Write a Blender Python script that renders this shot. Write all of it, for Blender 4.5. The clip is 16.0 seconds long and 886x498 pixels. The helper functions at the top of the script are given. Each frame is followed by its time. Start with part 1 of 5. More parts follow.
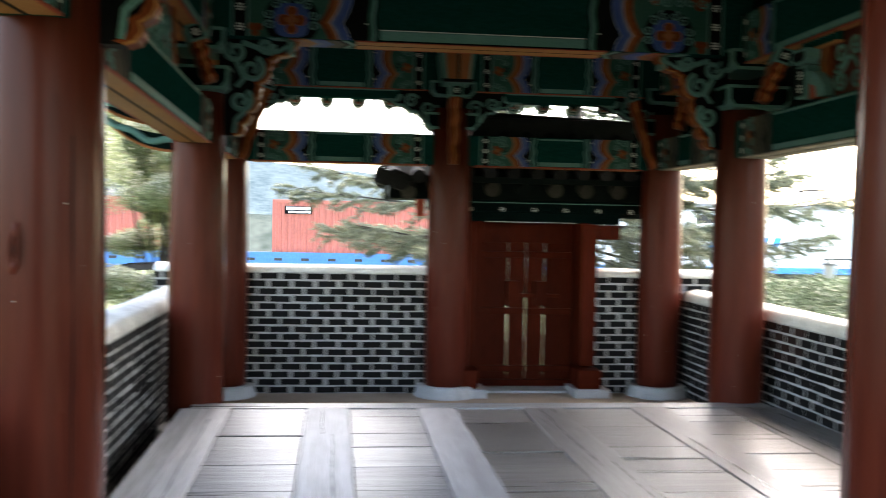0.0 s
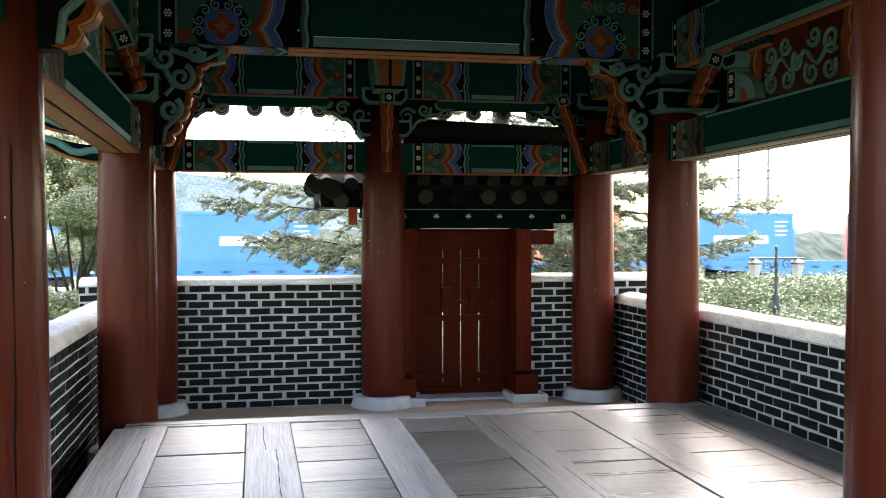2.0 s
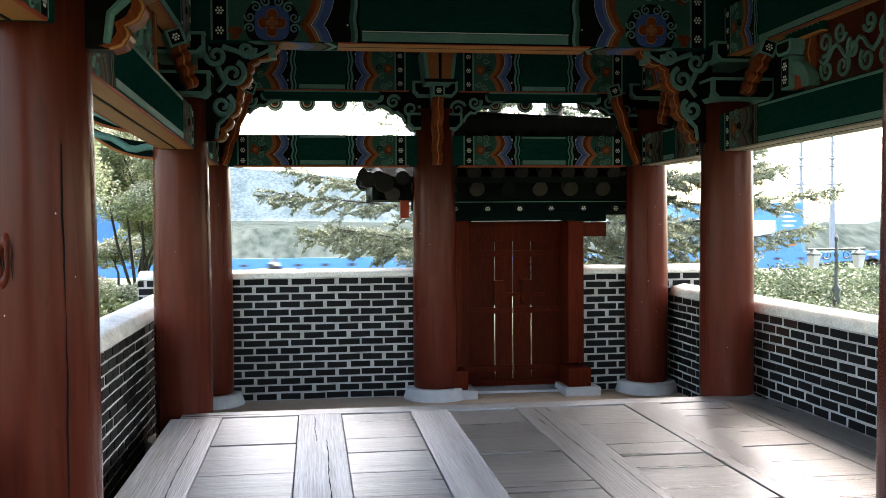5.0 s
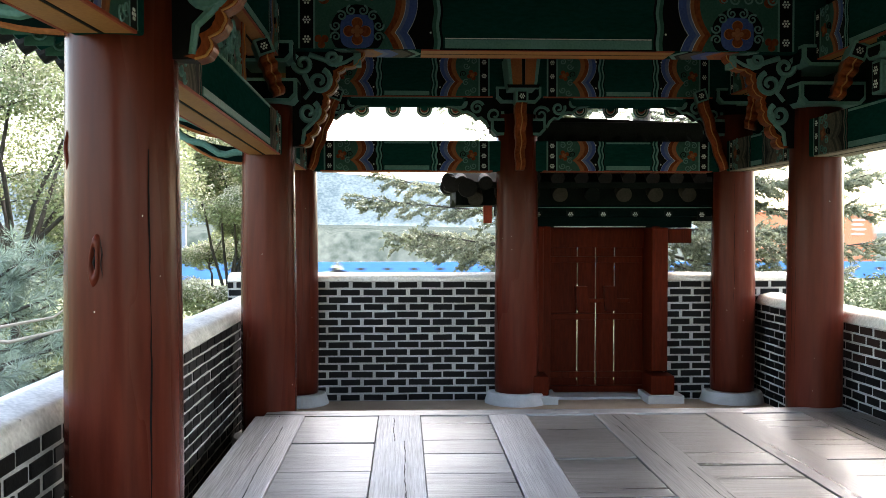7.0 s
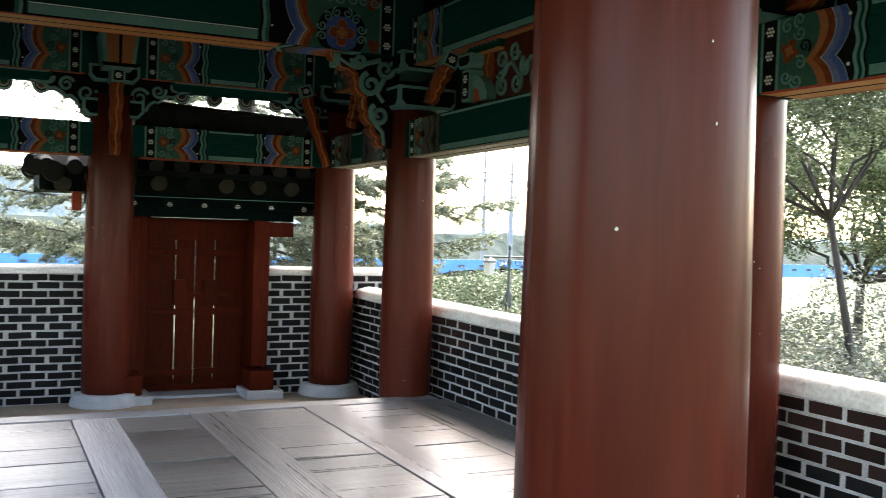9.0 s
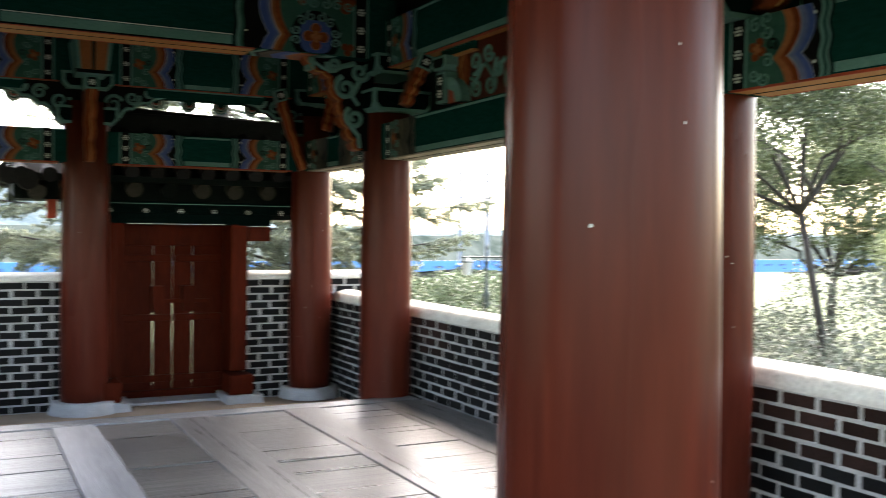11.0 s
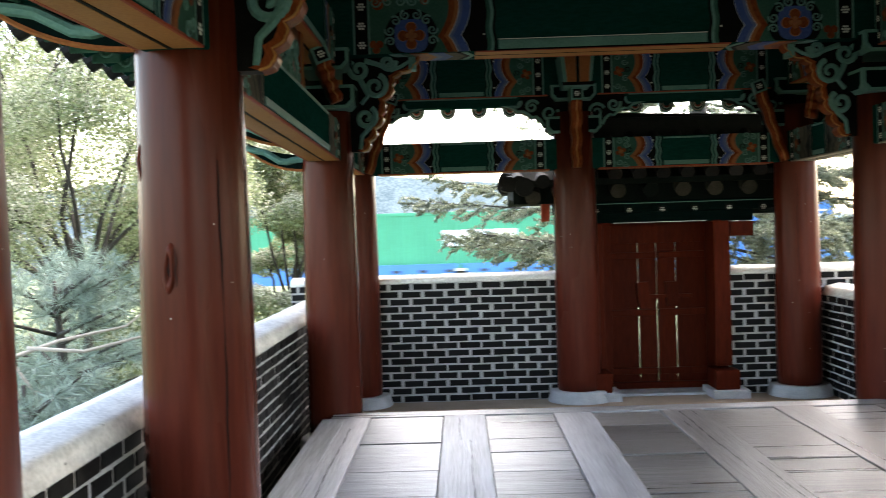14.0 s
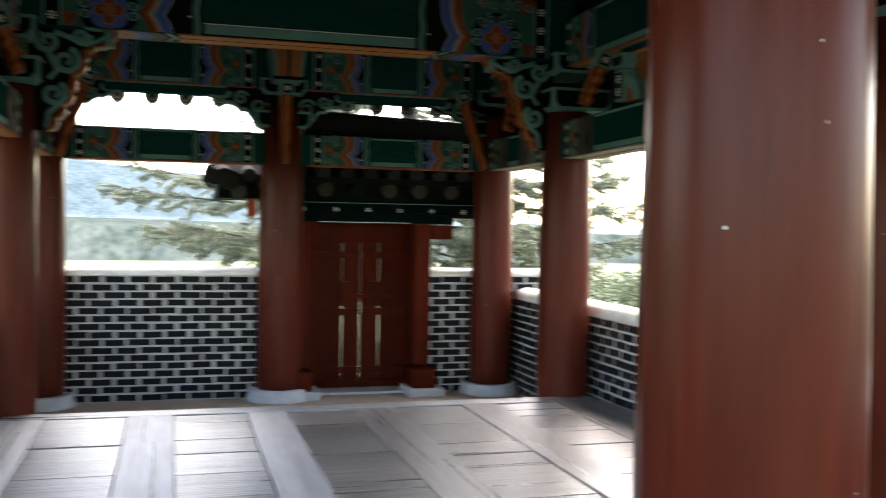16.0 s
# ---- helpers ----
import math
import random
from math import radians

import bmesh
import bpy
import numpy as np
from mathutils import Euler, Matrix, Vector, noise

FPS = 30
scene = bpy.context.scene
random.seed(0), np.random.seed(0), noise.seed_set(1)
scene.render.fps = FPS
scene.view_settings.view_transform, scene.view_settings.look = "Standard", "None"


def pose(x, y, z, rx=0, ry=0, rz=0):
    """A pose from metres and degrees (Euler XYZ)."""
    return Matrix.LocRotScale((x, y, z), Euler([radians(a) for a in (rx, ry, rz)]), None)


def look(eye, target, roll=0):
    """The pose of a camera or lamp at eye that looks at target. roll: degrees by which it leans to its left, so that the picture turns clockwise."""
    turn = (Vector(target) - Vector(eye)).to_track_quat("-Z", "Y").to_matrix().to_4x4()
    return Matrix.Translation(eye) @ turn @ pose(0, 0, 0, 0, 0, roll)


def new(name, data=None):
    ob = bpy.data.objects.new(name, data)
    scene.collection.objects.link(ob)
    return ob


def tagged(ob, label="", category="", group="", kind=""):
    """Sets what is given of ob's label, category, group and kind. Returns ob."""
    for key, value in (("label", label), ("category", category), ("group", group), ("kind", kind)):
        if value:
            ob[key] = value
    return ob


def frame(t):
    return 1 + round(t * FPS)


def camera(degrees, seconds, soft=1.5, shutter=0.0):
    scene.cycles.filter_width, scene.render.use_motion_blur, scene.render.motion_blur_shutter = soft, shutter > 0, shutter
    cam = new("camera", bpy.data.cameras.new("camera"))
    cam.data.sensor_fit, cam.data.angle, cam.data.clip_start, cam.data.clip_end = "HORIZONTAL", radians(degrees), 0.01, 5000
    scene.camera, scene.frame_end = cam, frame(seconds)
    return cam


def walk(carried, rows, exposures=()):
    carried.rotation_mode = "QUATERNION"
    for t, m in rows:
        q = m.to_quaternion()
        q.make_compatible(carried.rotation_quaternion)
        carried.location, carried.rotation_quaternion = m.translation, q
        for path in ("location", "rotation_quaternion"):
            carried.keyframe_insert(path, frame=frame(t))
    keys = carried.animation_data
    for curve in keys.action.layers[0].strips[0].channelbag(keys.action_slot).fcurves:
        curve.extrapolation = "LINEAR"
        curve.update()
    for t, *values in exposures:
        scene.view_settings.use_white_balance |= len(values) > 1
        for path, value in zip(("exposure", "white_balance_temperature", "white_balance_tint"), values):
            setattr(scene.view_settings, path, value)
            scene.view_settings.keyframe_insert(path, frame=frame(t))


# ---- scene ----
cam = camera(49.63, 16.0, soft=0.8, shutter=0.4)
PATH = [
    (0.0, pose(-1.167, -1.710, 1.496, 88.260, -1.160, -6.359)),
    (0.5, pose(-1.227, -1.595, 1.487, 87.581, -0.771, -15.837)),
    (1.0, pose(-1.275, -1.589, 1.487, 88.502, -0.694, -16.428)),
    (1.5, pose(-1.297, -1.606, 1.498, 89.081, -0.582, -13.495)),
    (2.0, pose(-1.306, -1.616, 1.487, 88.796, 0.032, -11.151)),
    (2.5, pose(-1.269, -1.645, 1.490, 88.157, 0.515, -9.524)),
    (3.0, pose(-1.268, -1.651, 1.496, 87.895, 0.552, -7.319)),
    (3.5, pose(-1.272, -1.647, 1.496, 87.717, 0.401, -5.698)),
    (4.0, pose(-1.231, -1.667, 1.499, 87.849, 0.561, -6.501)),
    (4.2, pose(-1.243, -1.651, 1.493, 88.028, 0.478, -7.844)),
    (6.3, pose(-1.241, -1.636, 1.484, 88.606, -0.614, -5.554)),
    (6.5, pose(-1.217, -1.668, 1.480, 88.531, -0.434, -4.049)),
    (7.0, pose(-1.170, -1.713, 1.486, 88.686, -0.014, -2.330)),
    (7.5, pose(-1.143, -1.739, 1.491, 88.948, -0.241, -2.579)),
    (8.0, pose(-1.130, -1.655, 1.464, 89.457, -1.443, -11.213)),
    (8.5, pose(-1.107, -1.546, 1.444, 89.021, -2.030, -20.536)),
    (8.7, pose(-1.109, -1.536, 1.464, 88.798, -2.059, -23.449)),
    (10.8, pose(-1.141, -1.583, 1.461, 88.929, -1.157, -29.623)),
    (11.0, pose(-1.143, -1.583, 1.461, 88.873, -0.723, -27.121)),
    (11.5, pose(-1.165, -1.601, 1.459, 88.359, -0.305, -19.461)),
    (12.0, pose(-1.208, -1.628, 1.461, 88.299, -0.124, -12.612)),
    (12.5, pose(-1.236, -1.659, 1.474, 88.255, 0.098, -8.297)),
    (13.0, pose(-1.239, -1.671, 1.472, 87.915, 0.735, -5.639)),
    (13.5, pose(-1.210, -1.715, 1.476, 88.367, 1.373, -3.203)),
    (14.0, pose(-1.202, -1.761, 1.482, 88.810, 1.763, 0.985)),
    (14.5, pose(-1.189, -1.800, 1.476, 89.059, 2.341, 4.831)),
    (15.0, pose(-1.128, -1.816, 1.493, 88.948, 2.124, 1.694)),
    (15.5, pose(-1.135, -1.755, 1.493, 88.883, 0.522, -4.918)),
    (16.0, pose(-1.067, -1.677, 1.467, 88.611, -0.983, -15.763)),
]
walk(cam, PATH)

# ---- light: a bright overcast sky ----
world = bpy.data.worlds.new("overcast_sky")
scene.world = world
world.use_nodes = True
_n = world.node_tree.nodes
_sky = _n.new("ShaderNodeTexSky")
_sky.sky_type = "NISHITA"
_sky.sun_disc = False
_sky.sun_elevation, _sky.sun_rotation = radians(50), radians(38)
_sky.air_density, _sky.dust_density, _sky.ozone_density = 1.0, 2.0, 1.0
world.node_tree.links.new(_sky.outputs[0], _n["Background"].inputs[0])
_n["Background"].inputs[1].default_value = 0.15

_sun = bpy.data.lights.new("sun", "SUN")
_sun.energy, _sun.angle, _sun.color = 1.4, radians(90), (1.0, 0.99, 0.98)
sun = new("sun", _sun)
sun.matrix_world = look((0, 0, 20), (-17 * math.sin(radians(38)), -17 * math.cos(radians(38)), 0))
scene.view_settings.exposure = 3.78
scene.view_settings.use_white_balance = True
scene.view_settings.white_balance_temperature, scene.view_settings.white_balance_tint = 7700, 14

# ---- materials ----
def surf(name, c1, c2, rough=0.6, scale=6.0, fine=60.0, bump=0.15, stretch=(1, 1, 1), metal=0.0, spec=0.35,
         speck=None, speck_at=0.7, vary=0.0, coat=0.0, rough2=None):
    """A two-scale surface: broad stains from c1 to c2, fine grain and relief, optional specks."""
    m = bpy.data.materials.new(name)
    m.use_nodes = True
    t = m.node_tree
    N, L = t.nodes, t.links
    b = N["Principled BSDF"]
    tc = N.new("ShaderNodeTexCoord")
    inf = N.new("ShaderNodeObjectInfo")
    mp = N.new("ShaderNodeMapping")
    mp.inputs["Scale"].default_value = stretch
    add = N.new("ShaderNodeVectorMath")
    add.operation = "MULTIPLY_ADD"
    L.new(inf.outputs["Random"], add.inputs[0])
    add.inputs[1].default_value = (37.0, 19.0, 53.0)
    L.new(tc.outputs["Object"], add.inputs[2])
    L.new(add.outputs[0], mp.inputs[0])
    big, sm = N.new("ShaderNodeTexNoise"), N.new("ShaderNodeTexNoise")
    for x, s, d in ((big, scale, 4.0), (sm, fine, 6.0)):
        x.inputs["Scale"].default_value, x.inputs["Detail"].default_value = s, d
        L.new(mp.outputs[0], x.inputs["Vector"])
    mixf = N.new("ShaderNodeMath")
    mixf.operation = "MULTIPLY_ADD"
    mixf.inputs[1].default_value = 0.55
    L.new(sm.outputs["Fac"], mixf.inputs[0])
    half = N.new("ShaderNodeMath")
    half.operation = "MULTIPLY"
    half.inputs[1].default_value = 0.45
    L.new(big.outputs["Fac"], half.inputs[0])
    L.new(half.outputs[0], mixf.inputs[2])
    ramp = N.new("ShaderNodeValToRGB")
    e = ramp.color_ramp.elements
    e[0].position, e[1].position = 0.36, 0.66
    e[0].color, e[1].color = (*c1, 1), (*c2, 1)
    L.new(mixf.outputs[0], ramp.inputs[0])
    col = ramp.outputs[0]
    if vary:
        hsv = N.new("ShaderNodeHueSaturation")
        mr = N.new("ShaderNodeMapRange")
        mr.inputs[3].default_value, mr.inputs[4].default_value = 1 - vary, 1 + vary
        L.new(inf.outputs["Random"], mr.inputs[0])
        L.new(mr.outputs[0], hsv.inputs["Value"])
        L.new(col, hsv.inputs["Color"])
        col = hsv.outputs[0]
    if speck:
        sp = N.new("ShaderNodeTexNoise")
        sp.inputs["Scale"].default_value, sp.inputs["Detail"].default_value = fine * 0.6, 2.0
        L.new(mp.outputs[0], sp.inputs["Vector"])
        sr = N.new("ShaderNodeValToRGB")
        sr.color_ramp.elements[0].position, sr.color_ramp.elements[1].position = speck_at, speck_at + 0.05
        L.new(sp.outputs["Fac"], sr.inputs[0])
        mx = N.new("ShaderNodeMix")
        mx.data_type = "RGBA"
        L.new(sr.outputs[0], mx.inputs[0])
        L.new(col, mx.inputs[6])
        mx.inputs[7].default_value = (*speck, 1)
        col = mx.outputs[2]
    L.new(col, b.inputs["Base Color"])
    rr = N.new("ShaderNodeMapRange")
    rr.inputs[3].default_value, rr.inputs[4].default_value = rough - 0.08, (rough2 if rough2 else rough + 0.1)
    L.new(big.outputs["Fac"], rr.inputs[0])
    L.new(rr.outputs[0], b.inputs["Roughness"])
    b.inputs["Metallic"].default_value = metal
    b.inputs["Specular IOR Level"].default_value = spec
    b.inputs["Coat Weight"].default_value = coat
    if bump:
        bp = N.new("ShaderNodeBump")
        bp.inputs["Strength"].default_value, bp.inputs["Distance"].default_value = bump, 0.01
        L.new(mixf.outputs[0], bp.inputs["Height"])
        L.new(bp.outputs[0], b.inputs["Normal"])
    return m


RED = surf("red_oxide_paint", (0.048, 0.0084, 0.0046), (0.08, 0.0148, 0.0082), 0.27, 1.6, 30, 0.12, (1, 1, 0.1), vary=0.08, spec=0.09)
DOOR_RED = surf("door_red_paint", (0.04, 0.005, 0.0015), (0.078, 0.0098, 0.003), 0.55, 3, 45, 0.15, (1, 1, 0.15), vary=0.12, spec=0.05)
GREEN = surf("deep_green_paint", (0.002, 0.026, 0.0225), (0.004, 0.042, 0.036), 0.75, 3, 50, 0.12, (0.3, 0.3, 1), spec=0.0)
TONGUE = surf("burnt_orange_paint", (0.1, 0.017, 0.006), (0.225, 0.054, 0.017), 0.4, 6, 50, 0.1, (1, 1, 0.6), spec=0.05)
TEAL = surf("pale_teal_paint", (0.06, 0.155, 0.138), (0.105, 0.225, 0.203), 0.6, 4, 60, 0.15, spec=0.15)
WORN = surf("worn_grey_brown_paint", (0.035, 0.036, 0.03), (0.11, 0.085, 0.062), 0.7, 6, 50, 0.25, spec=0.1)
PALE_UNDER = surf("worn_pale_underside_paint", (0.17, 0.13, 0.095), (0.36, 0.31, 0.25), 0.65, 4, 60, 0.15, spec=0.15)
# green for dark panels; also holds the shade over the gate's lintel and purlin
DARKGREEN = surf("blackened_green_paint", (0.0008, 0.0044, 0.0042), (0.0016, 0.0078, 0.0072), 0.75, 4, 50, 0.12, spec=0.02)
MIDGREEN = surf("mid_green_paint", (0.015, 0.062, 0.047), (0.03, 0.095, 0.073), 0.6, 5, 60, 0.1, spec=0.1)
ORANGE = surf("orange_paint", (0.2, 0.062, 0.02), (0.3, 0.105, 0.036), 0.6, 4, 60, 0.1, spec=0.15)
VERMIL = surf("vermilion_paint", (0.24, 0.036, 0.0168), (0.324, 0.06, 0.03), 0.6, 4, 60, 0.1, spec=0.15)
OCHRE = surf("ochre_underside_paint", (0.3, 0.125, 0.042), (0.4, 0.18, 0.065), 0.6, 4, 60, 0.12, spec=0.1)
BLUE = surf("ultramarine_paint", (0.026, 0.05, 0.175), (0.05, 0.09, 0.26), 0.6, 4, 60, 0.1, spec=0.15)
PALEBLUE = surf("pale_blue_paint", (0.07, 0.095, 0.19), (0.11, 0.14, 0.26), 0.6, 4, 60, 0.1, spec=0.15)
BLACK = surf("black_paint", (0.0009, 0.0009, 0.00108), (0.0024, 0.0024, 0.0027), 0.7, 5, 60, 0.1, spec=0.1)
WHITE = surf("white_paint", (0.5, 0.52, 0.49), (0.65, 0.65, 0.61), 0.6, 5, 60, 0.08)
BRICK = surf("black_fired_brick", (0.0021, 0.0024, 0.0027), (0.0066, 0.0069, 0.0075), 0.7, 14, 110, 0.35, vary=0.5, spec=0.15,
             speck=(0.1, 0.1, 0.095), speck_at=0.78)
BRICK_RED = surf("dark_red_brick", (0.0144, 0.0072, 0.0056), (0.0272, 0.0128, 0.0104), 0.75, 14, 110, 0.35, vary=0.4, spec=0.15)
MORTAR = surf("lime_mortar", (0.29, 0.285, 0.275), (0.49, 0.485, 0.465), 0.9, 5, 80, 0.5)
COPING = surf("weathered_lime_coping", (0.5242, 0.5125, 0.4776), (0.8387, 0.827, 0.7804), 0.88, 4, 45, 0.4, speck=(0.2, 0.2, 0.18), speck_at=0.72)
STONE = surf("pale_granite", (0.336, 0.336, 0.328), (0.496, 0.496, 0.48), 0.8, 8, 120, 0.3)
WOOD = surf("weathered_grey_board", (0.0921, 0.0922, 0.0916), (0.2890, 0.2928, 0.2982), 0.27, 3, 26, 0.7, (0.12, 4.5, 1), vary=0.3, rough2=0.44, spec=0.52)
WOOD_L = surf("weathered_grey_plank", (0.2053, 0.2038, 0.2042), (0.4278, 0.4261, 0.4324), 0.36, 3, 26, 0.8, (4.5, 0.12, 1), vary=0.12, rough2=0.46, spec=0.32)
WOOD_D = surf("worn_brown_plank", (0.0781, 0.0722, 0.0664), (0.2344, 0.2206, 0.2100), 0.27, 3, 26, 0.8, (4.5, 0.12, 1), vary=0.15, rough2=0.44, spec=0.52)
WOOD_P = surf("bleached_pale_plank", (0.2790, 0.2817, 0.2850), (0.6138, 0.6208, 0.6350), 0.42, 3, 26, 0.8, (4.5, 0.12, 1), rough2=0.6, spec=0.2)
WOOD_B = surf("worn_brown_board", (0.0664, 0.0601, 0.0538), (0.2109, 0.1966, 0.1831), 0.27, 3, 26, 0.7, (0.12, 4.5, 1), vary=0.3, rough2=0.44, spec=0.52)
DIRT = surf("sandy_earth", (0.2992, 0.2176, 0.1496), (0.4488, 0.34, 0.2448), 0.95, 3, 60, 0.4)
GRASS = surf("grass_verge", (0.04, 0.06, 0.02), (0.088, 0.112, 0.044), 0.95, 1.5, 30, 0.5)
LOG = surf("grey_timber_end", (0.024, 0.0232, 0.018), (0.044, 0.042, 0.034), 0.8, 8, 60, 0.3, spec=0.1)
TILE = surf("dark_roof_tile", (0.0064, 0.0068, 0.0072), (0.016, 0.0168, 0.0176), 0.75, 8, 70, 0.3, vary=0.3, spec=0.2)
# timber under roofs and boards; its shade is put into this near-black
SHADED_WOOD = surf("dark_shaded_timber", (0.002, 0.0048, 0.004), (0.004, 0.008, 0.0068), 0.8, 5, 60, 0.2, spec=0.1)


# ---- mesh helpers ----
def mesh_of(name, bm, mats, smooth=False):
    me = bpy.data.meshes.new(name)
    bmesh.ops.recalc_face_normals(bm, faces=bm.faces)
    bm.to_mesh(me)
    bm.free()
    for m in (mats if isinstance(mats, (list, tuple)) else [mats]):
        me.materials.append(m)
    if smooth:
        me.polygons.foreach_set("use_smooth", [True] * len(me.polygons))
    return me


def part(name, bm, material, parent, label="", smooth=False, at=None):
    ob = new(name, mesh_of(name, bm, material, smooth))
    ob.parent = parent
    if at is not None:
        ob.matrix_basis = at
    if label:
        ob["label"] = label
    return ob


def thing(name, at=None, **tags):
    ob = new(name)
    ob.empty_display_size = 0.1
    if at is not None:
        ob.matrix_basis = at
    return tagged(ob, **tags)


def box(bm, x0, x1, y0, y1, z0, z1, bev=0.0, mi=0):
    """A box with edges bevelled by bev."""
    v = [bm.verts.new(c) for c in ((x0, y0, z0), (x1, y0, z0), (x1, y1, z0), (x0, y1, z0),
                                   (x0, y0, z1), (x1, y0, z1), (x1, y1, z1), (x0, y1, z1))]
    fs = [bm.faces.new([v[i] for i in q]) for q in ((3, 2, 1, 0), (4, 5, 6, 7), (0, 1, 5, 4), (1, 2, 6, 5), (2, 3, 7, 6), (3, 0, 4, 7))]
    for f in fs:
        f.material_index = mi
    if bev:
        bmesh.ops.bevel(bm, geom=list({e for f in fs for e in f.edges}), offset=bev, segments=2, affect="EDGES", profile=0.6)
    return bm


def boxed(*a, **k):
    return box(bmesh.new(), *a, **k)


def lathe(bm, profile, seg=24, cx=0, cy=0, mi=0):
    """A turned solid from (radius, height) pairs, bottom to top."""
    rings = []
    for r, z in profile:
        rings.append([bm.verts.new((cx + r * math.cos(2 * math.pi * i / seg), cy + r * math.sin(2 * math.pi * i / seg), z)) for i in range(seg)])
    for a, b in zip(rings, rings[1:]):
        for i in range(seg):
            bm.faces.new((a[i], a[(i + 1) % seg], b[(i + 1) % seg], b[i])).material_index = mi
    bm.faces.new(rings[0][::-1]).material_index = mi
    bm.faces.new(rings[-1]).material_index = mi
    return bm


def slab(bm, outline, depth, axis="y", at=0.0, mi=0):
    """A plate cut from a 2D outline (u, v), depth thick. axis y: u = x, v = z; axis x: u = y, v = z; axis z: u = x, v = y."""
    def p(u, v, w):
        return {"y": (u, w, v), "x": (w, u, v), "z": (u, v, w)}[axis]
    a = [bm.verts.new(p(u, v, at)) for u, v in outline]
    b = [bm.verts.new(p(u, v, at + depth)) for u, v in outline]
    n = len(a)
    bm.faces.new(a).material_index = mi
    bm.faces.new(b[::-1]).material_index = mi
    for i in range(n):
        bm.faces.new((a[i], b[i], b[(i + 1) % n], a[(i + 1) % n])).material_index = mi
    return bm


def tube(bm, pts, radii, seg=8, mi=0):
    """A tapered tube along points."""
    pts = [Vector(p) for p in pts]
    rings = []
    for i, p in enumerate(pts):
        d = (pts[min(i + 1, len(pts) - 1)] - pts[max(i - 1, 0)]).normalized()
        u = d.orthogonal().normalized() if i == 0 else (u - d * u.dot(d)).normalized()
        w = d.cross(u)
        r = radii[i] if isinstance(radii, (list, tuple)) else radii
        rings.append([bm.verts.new(p + (u * math.cos(2 * math.pi * k / seg) + w * math.sin(2 * math.pi * k / seg)) * r) for k in range(seg)])
    for a, b in zip(rings, rings[1:]):
        for k in range(seg):
            bm.faces.new((a[k], a[(k + 1) % seg], b[(k + 1) % seg], b[k])).material_index = mi
    bm.faces.new(rings[0][::-1]).material_index = mi
    bm.faces.new(rings[-1]).material_index = mi
    return bm

# ---- plan ----
CX, ROWS = 2.28, (0.0, 2.13, 6.2, 8.21)   # column lines
GROUND, WALL_Y, WALL_X = -0.34, 8.30, 2.57
BEAM_Z0, BEAM_Z1 = 2.06, 2.37
rnd = random.Random(4)


def structure(name, bm, mat, label, category, parent=None, smooth=False):
    ob = new(name, mesh_of(name, bm, mat, smooth))
    ob.parent = parent
    return tagged(ob, label, category, kind="structure")


# ground: one sheet to the horizon, falling away to the railway
bm = bmesh.new()
_xs = [-3000, -600, -150, -60, -25, -12, -6, -3.2, 3.2, 6, 12, 25, 60, 150, 600, 3000]
_ys = [(-3000, 0), (-300, 0), (-40, 0), (-8, 0), (8.7, 0), (12, 0.05), (16, 0.0), (24, -0.3), (32, -0.8), (37, -1.06), (60, -1.06), (140, -1.2), (600, -1.4), (3000, -1.4)]
_g = [[bm.verts.new((x, y, GROUND + d)) for x in _xs] for y, d in _ys]
for j in range(len(_ys) - 1):
    for i in range(len(_xs) - 1):
        bm.faces.new((_g[j][i], _g[j][i + 1], _g[j + 1][i + 1], _g[j + 1][i]))
ground = structure("ground", bm, GRASS, "green grassy ground reaching to the hills", "ground")
structure("yard", boxed(-2.8, 2.8, -6.0, 9.0, GROUND - 0.05, GROUND + 0.004), DIRT, "sandy bare earth under the pavilion", "ground")


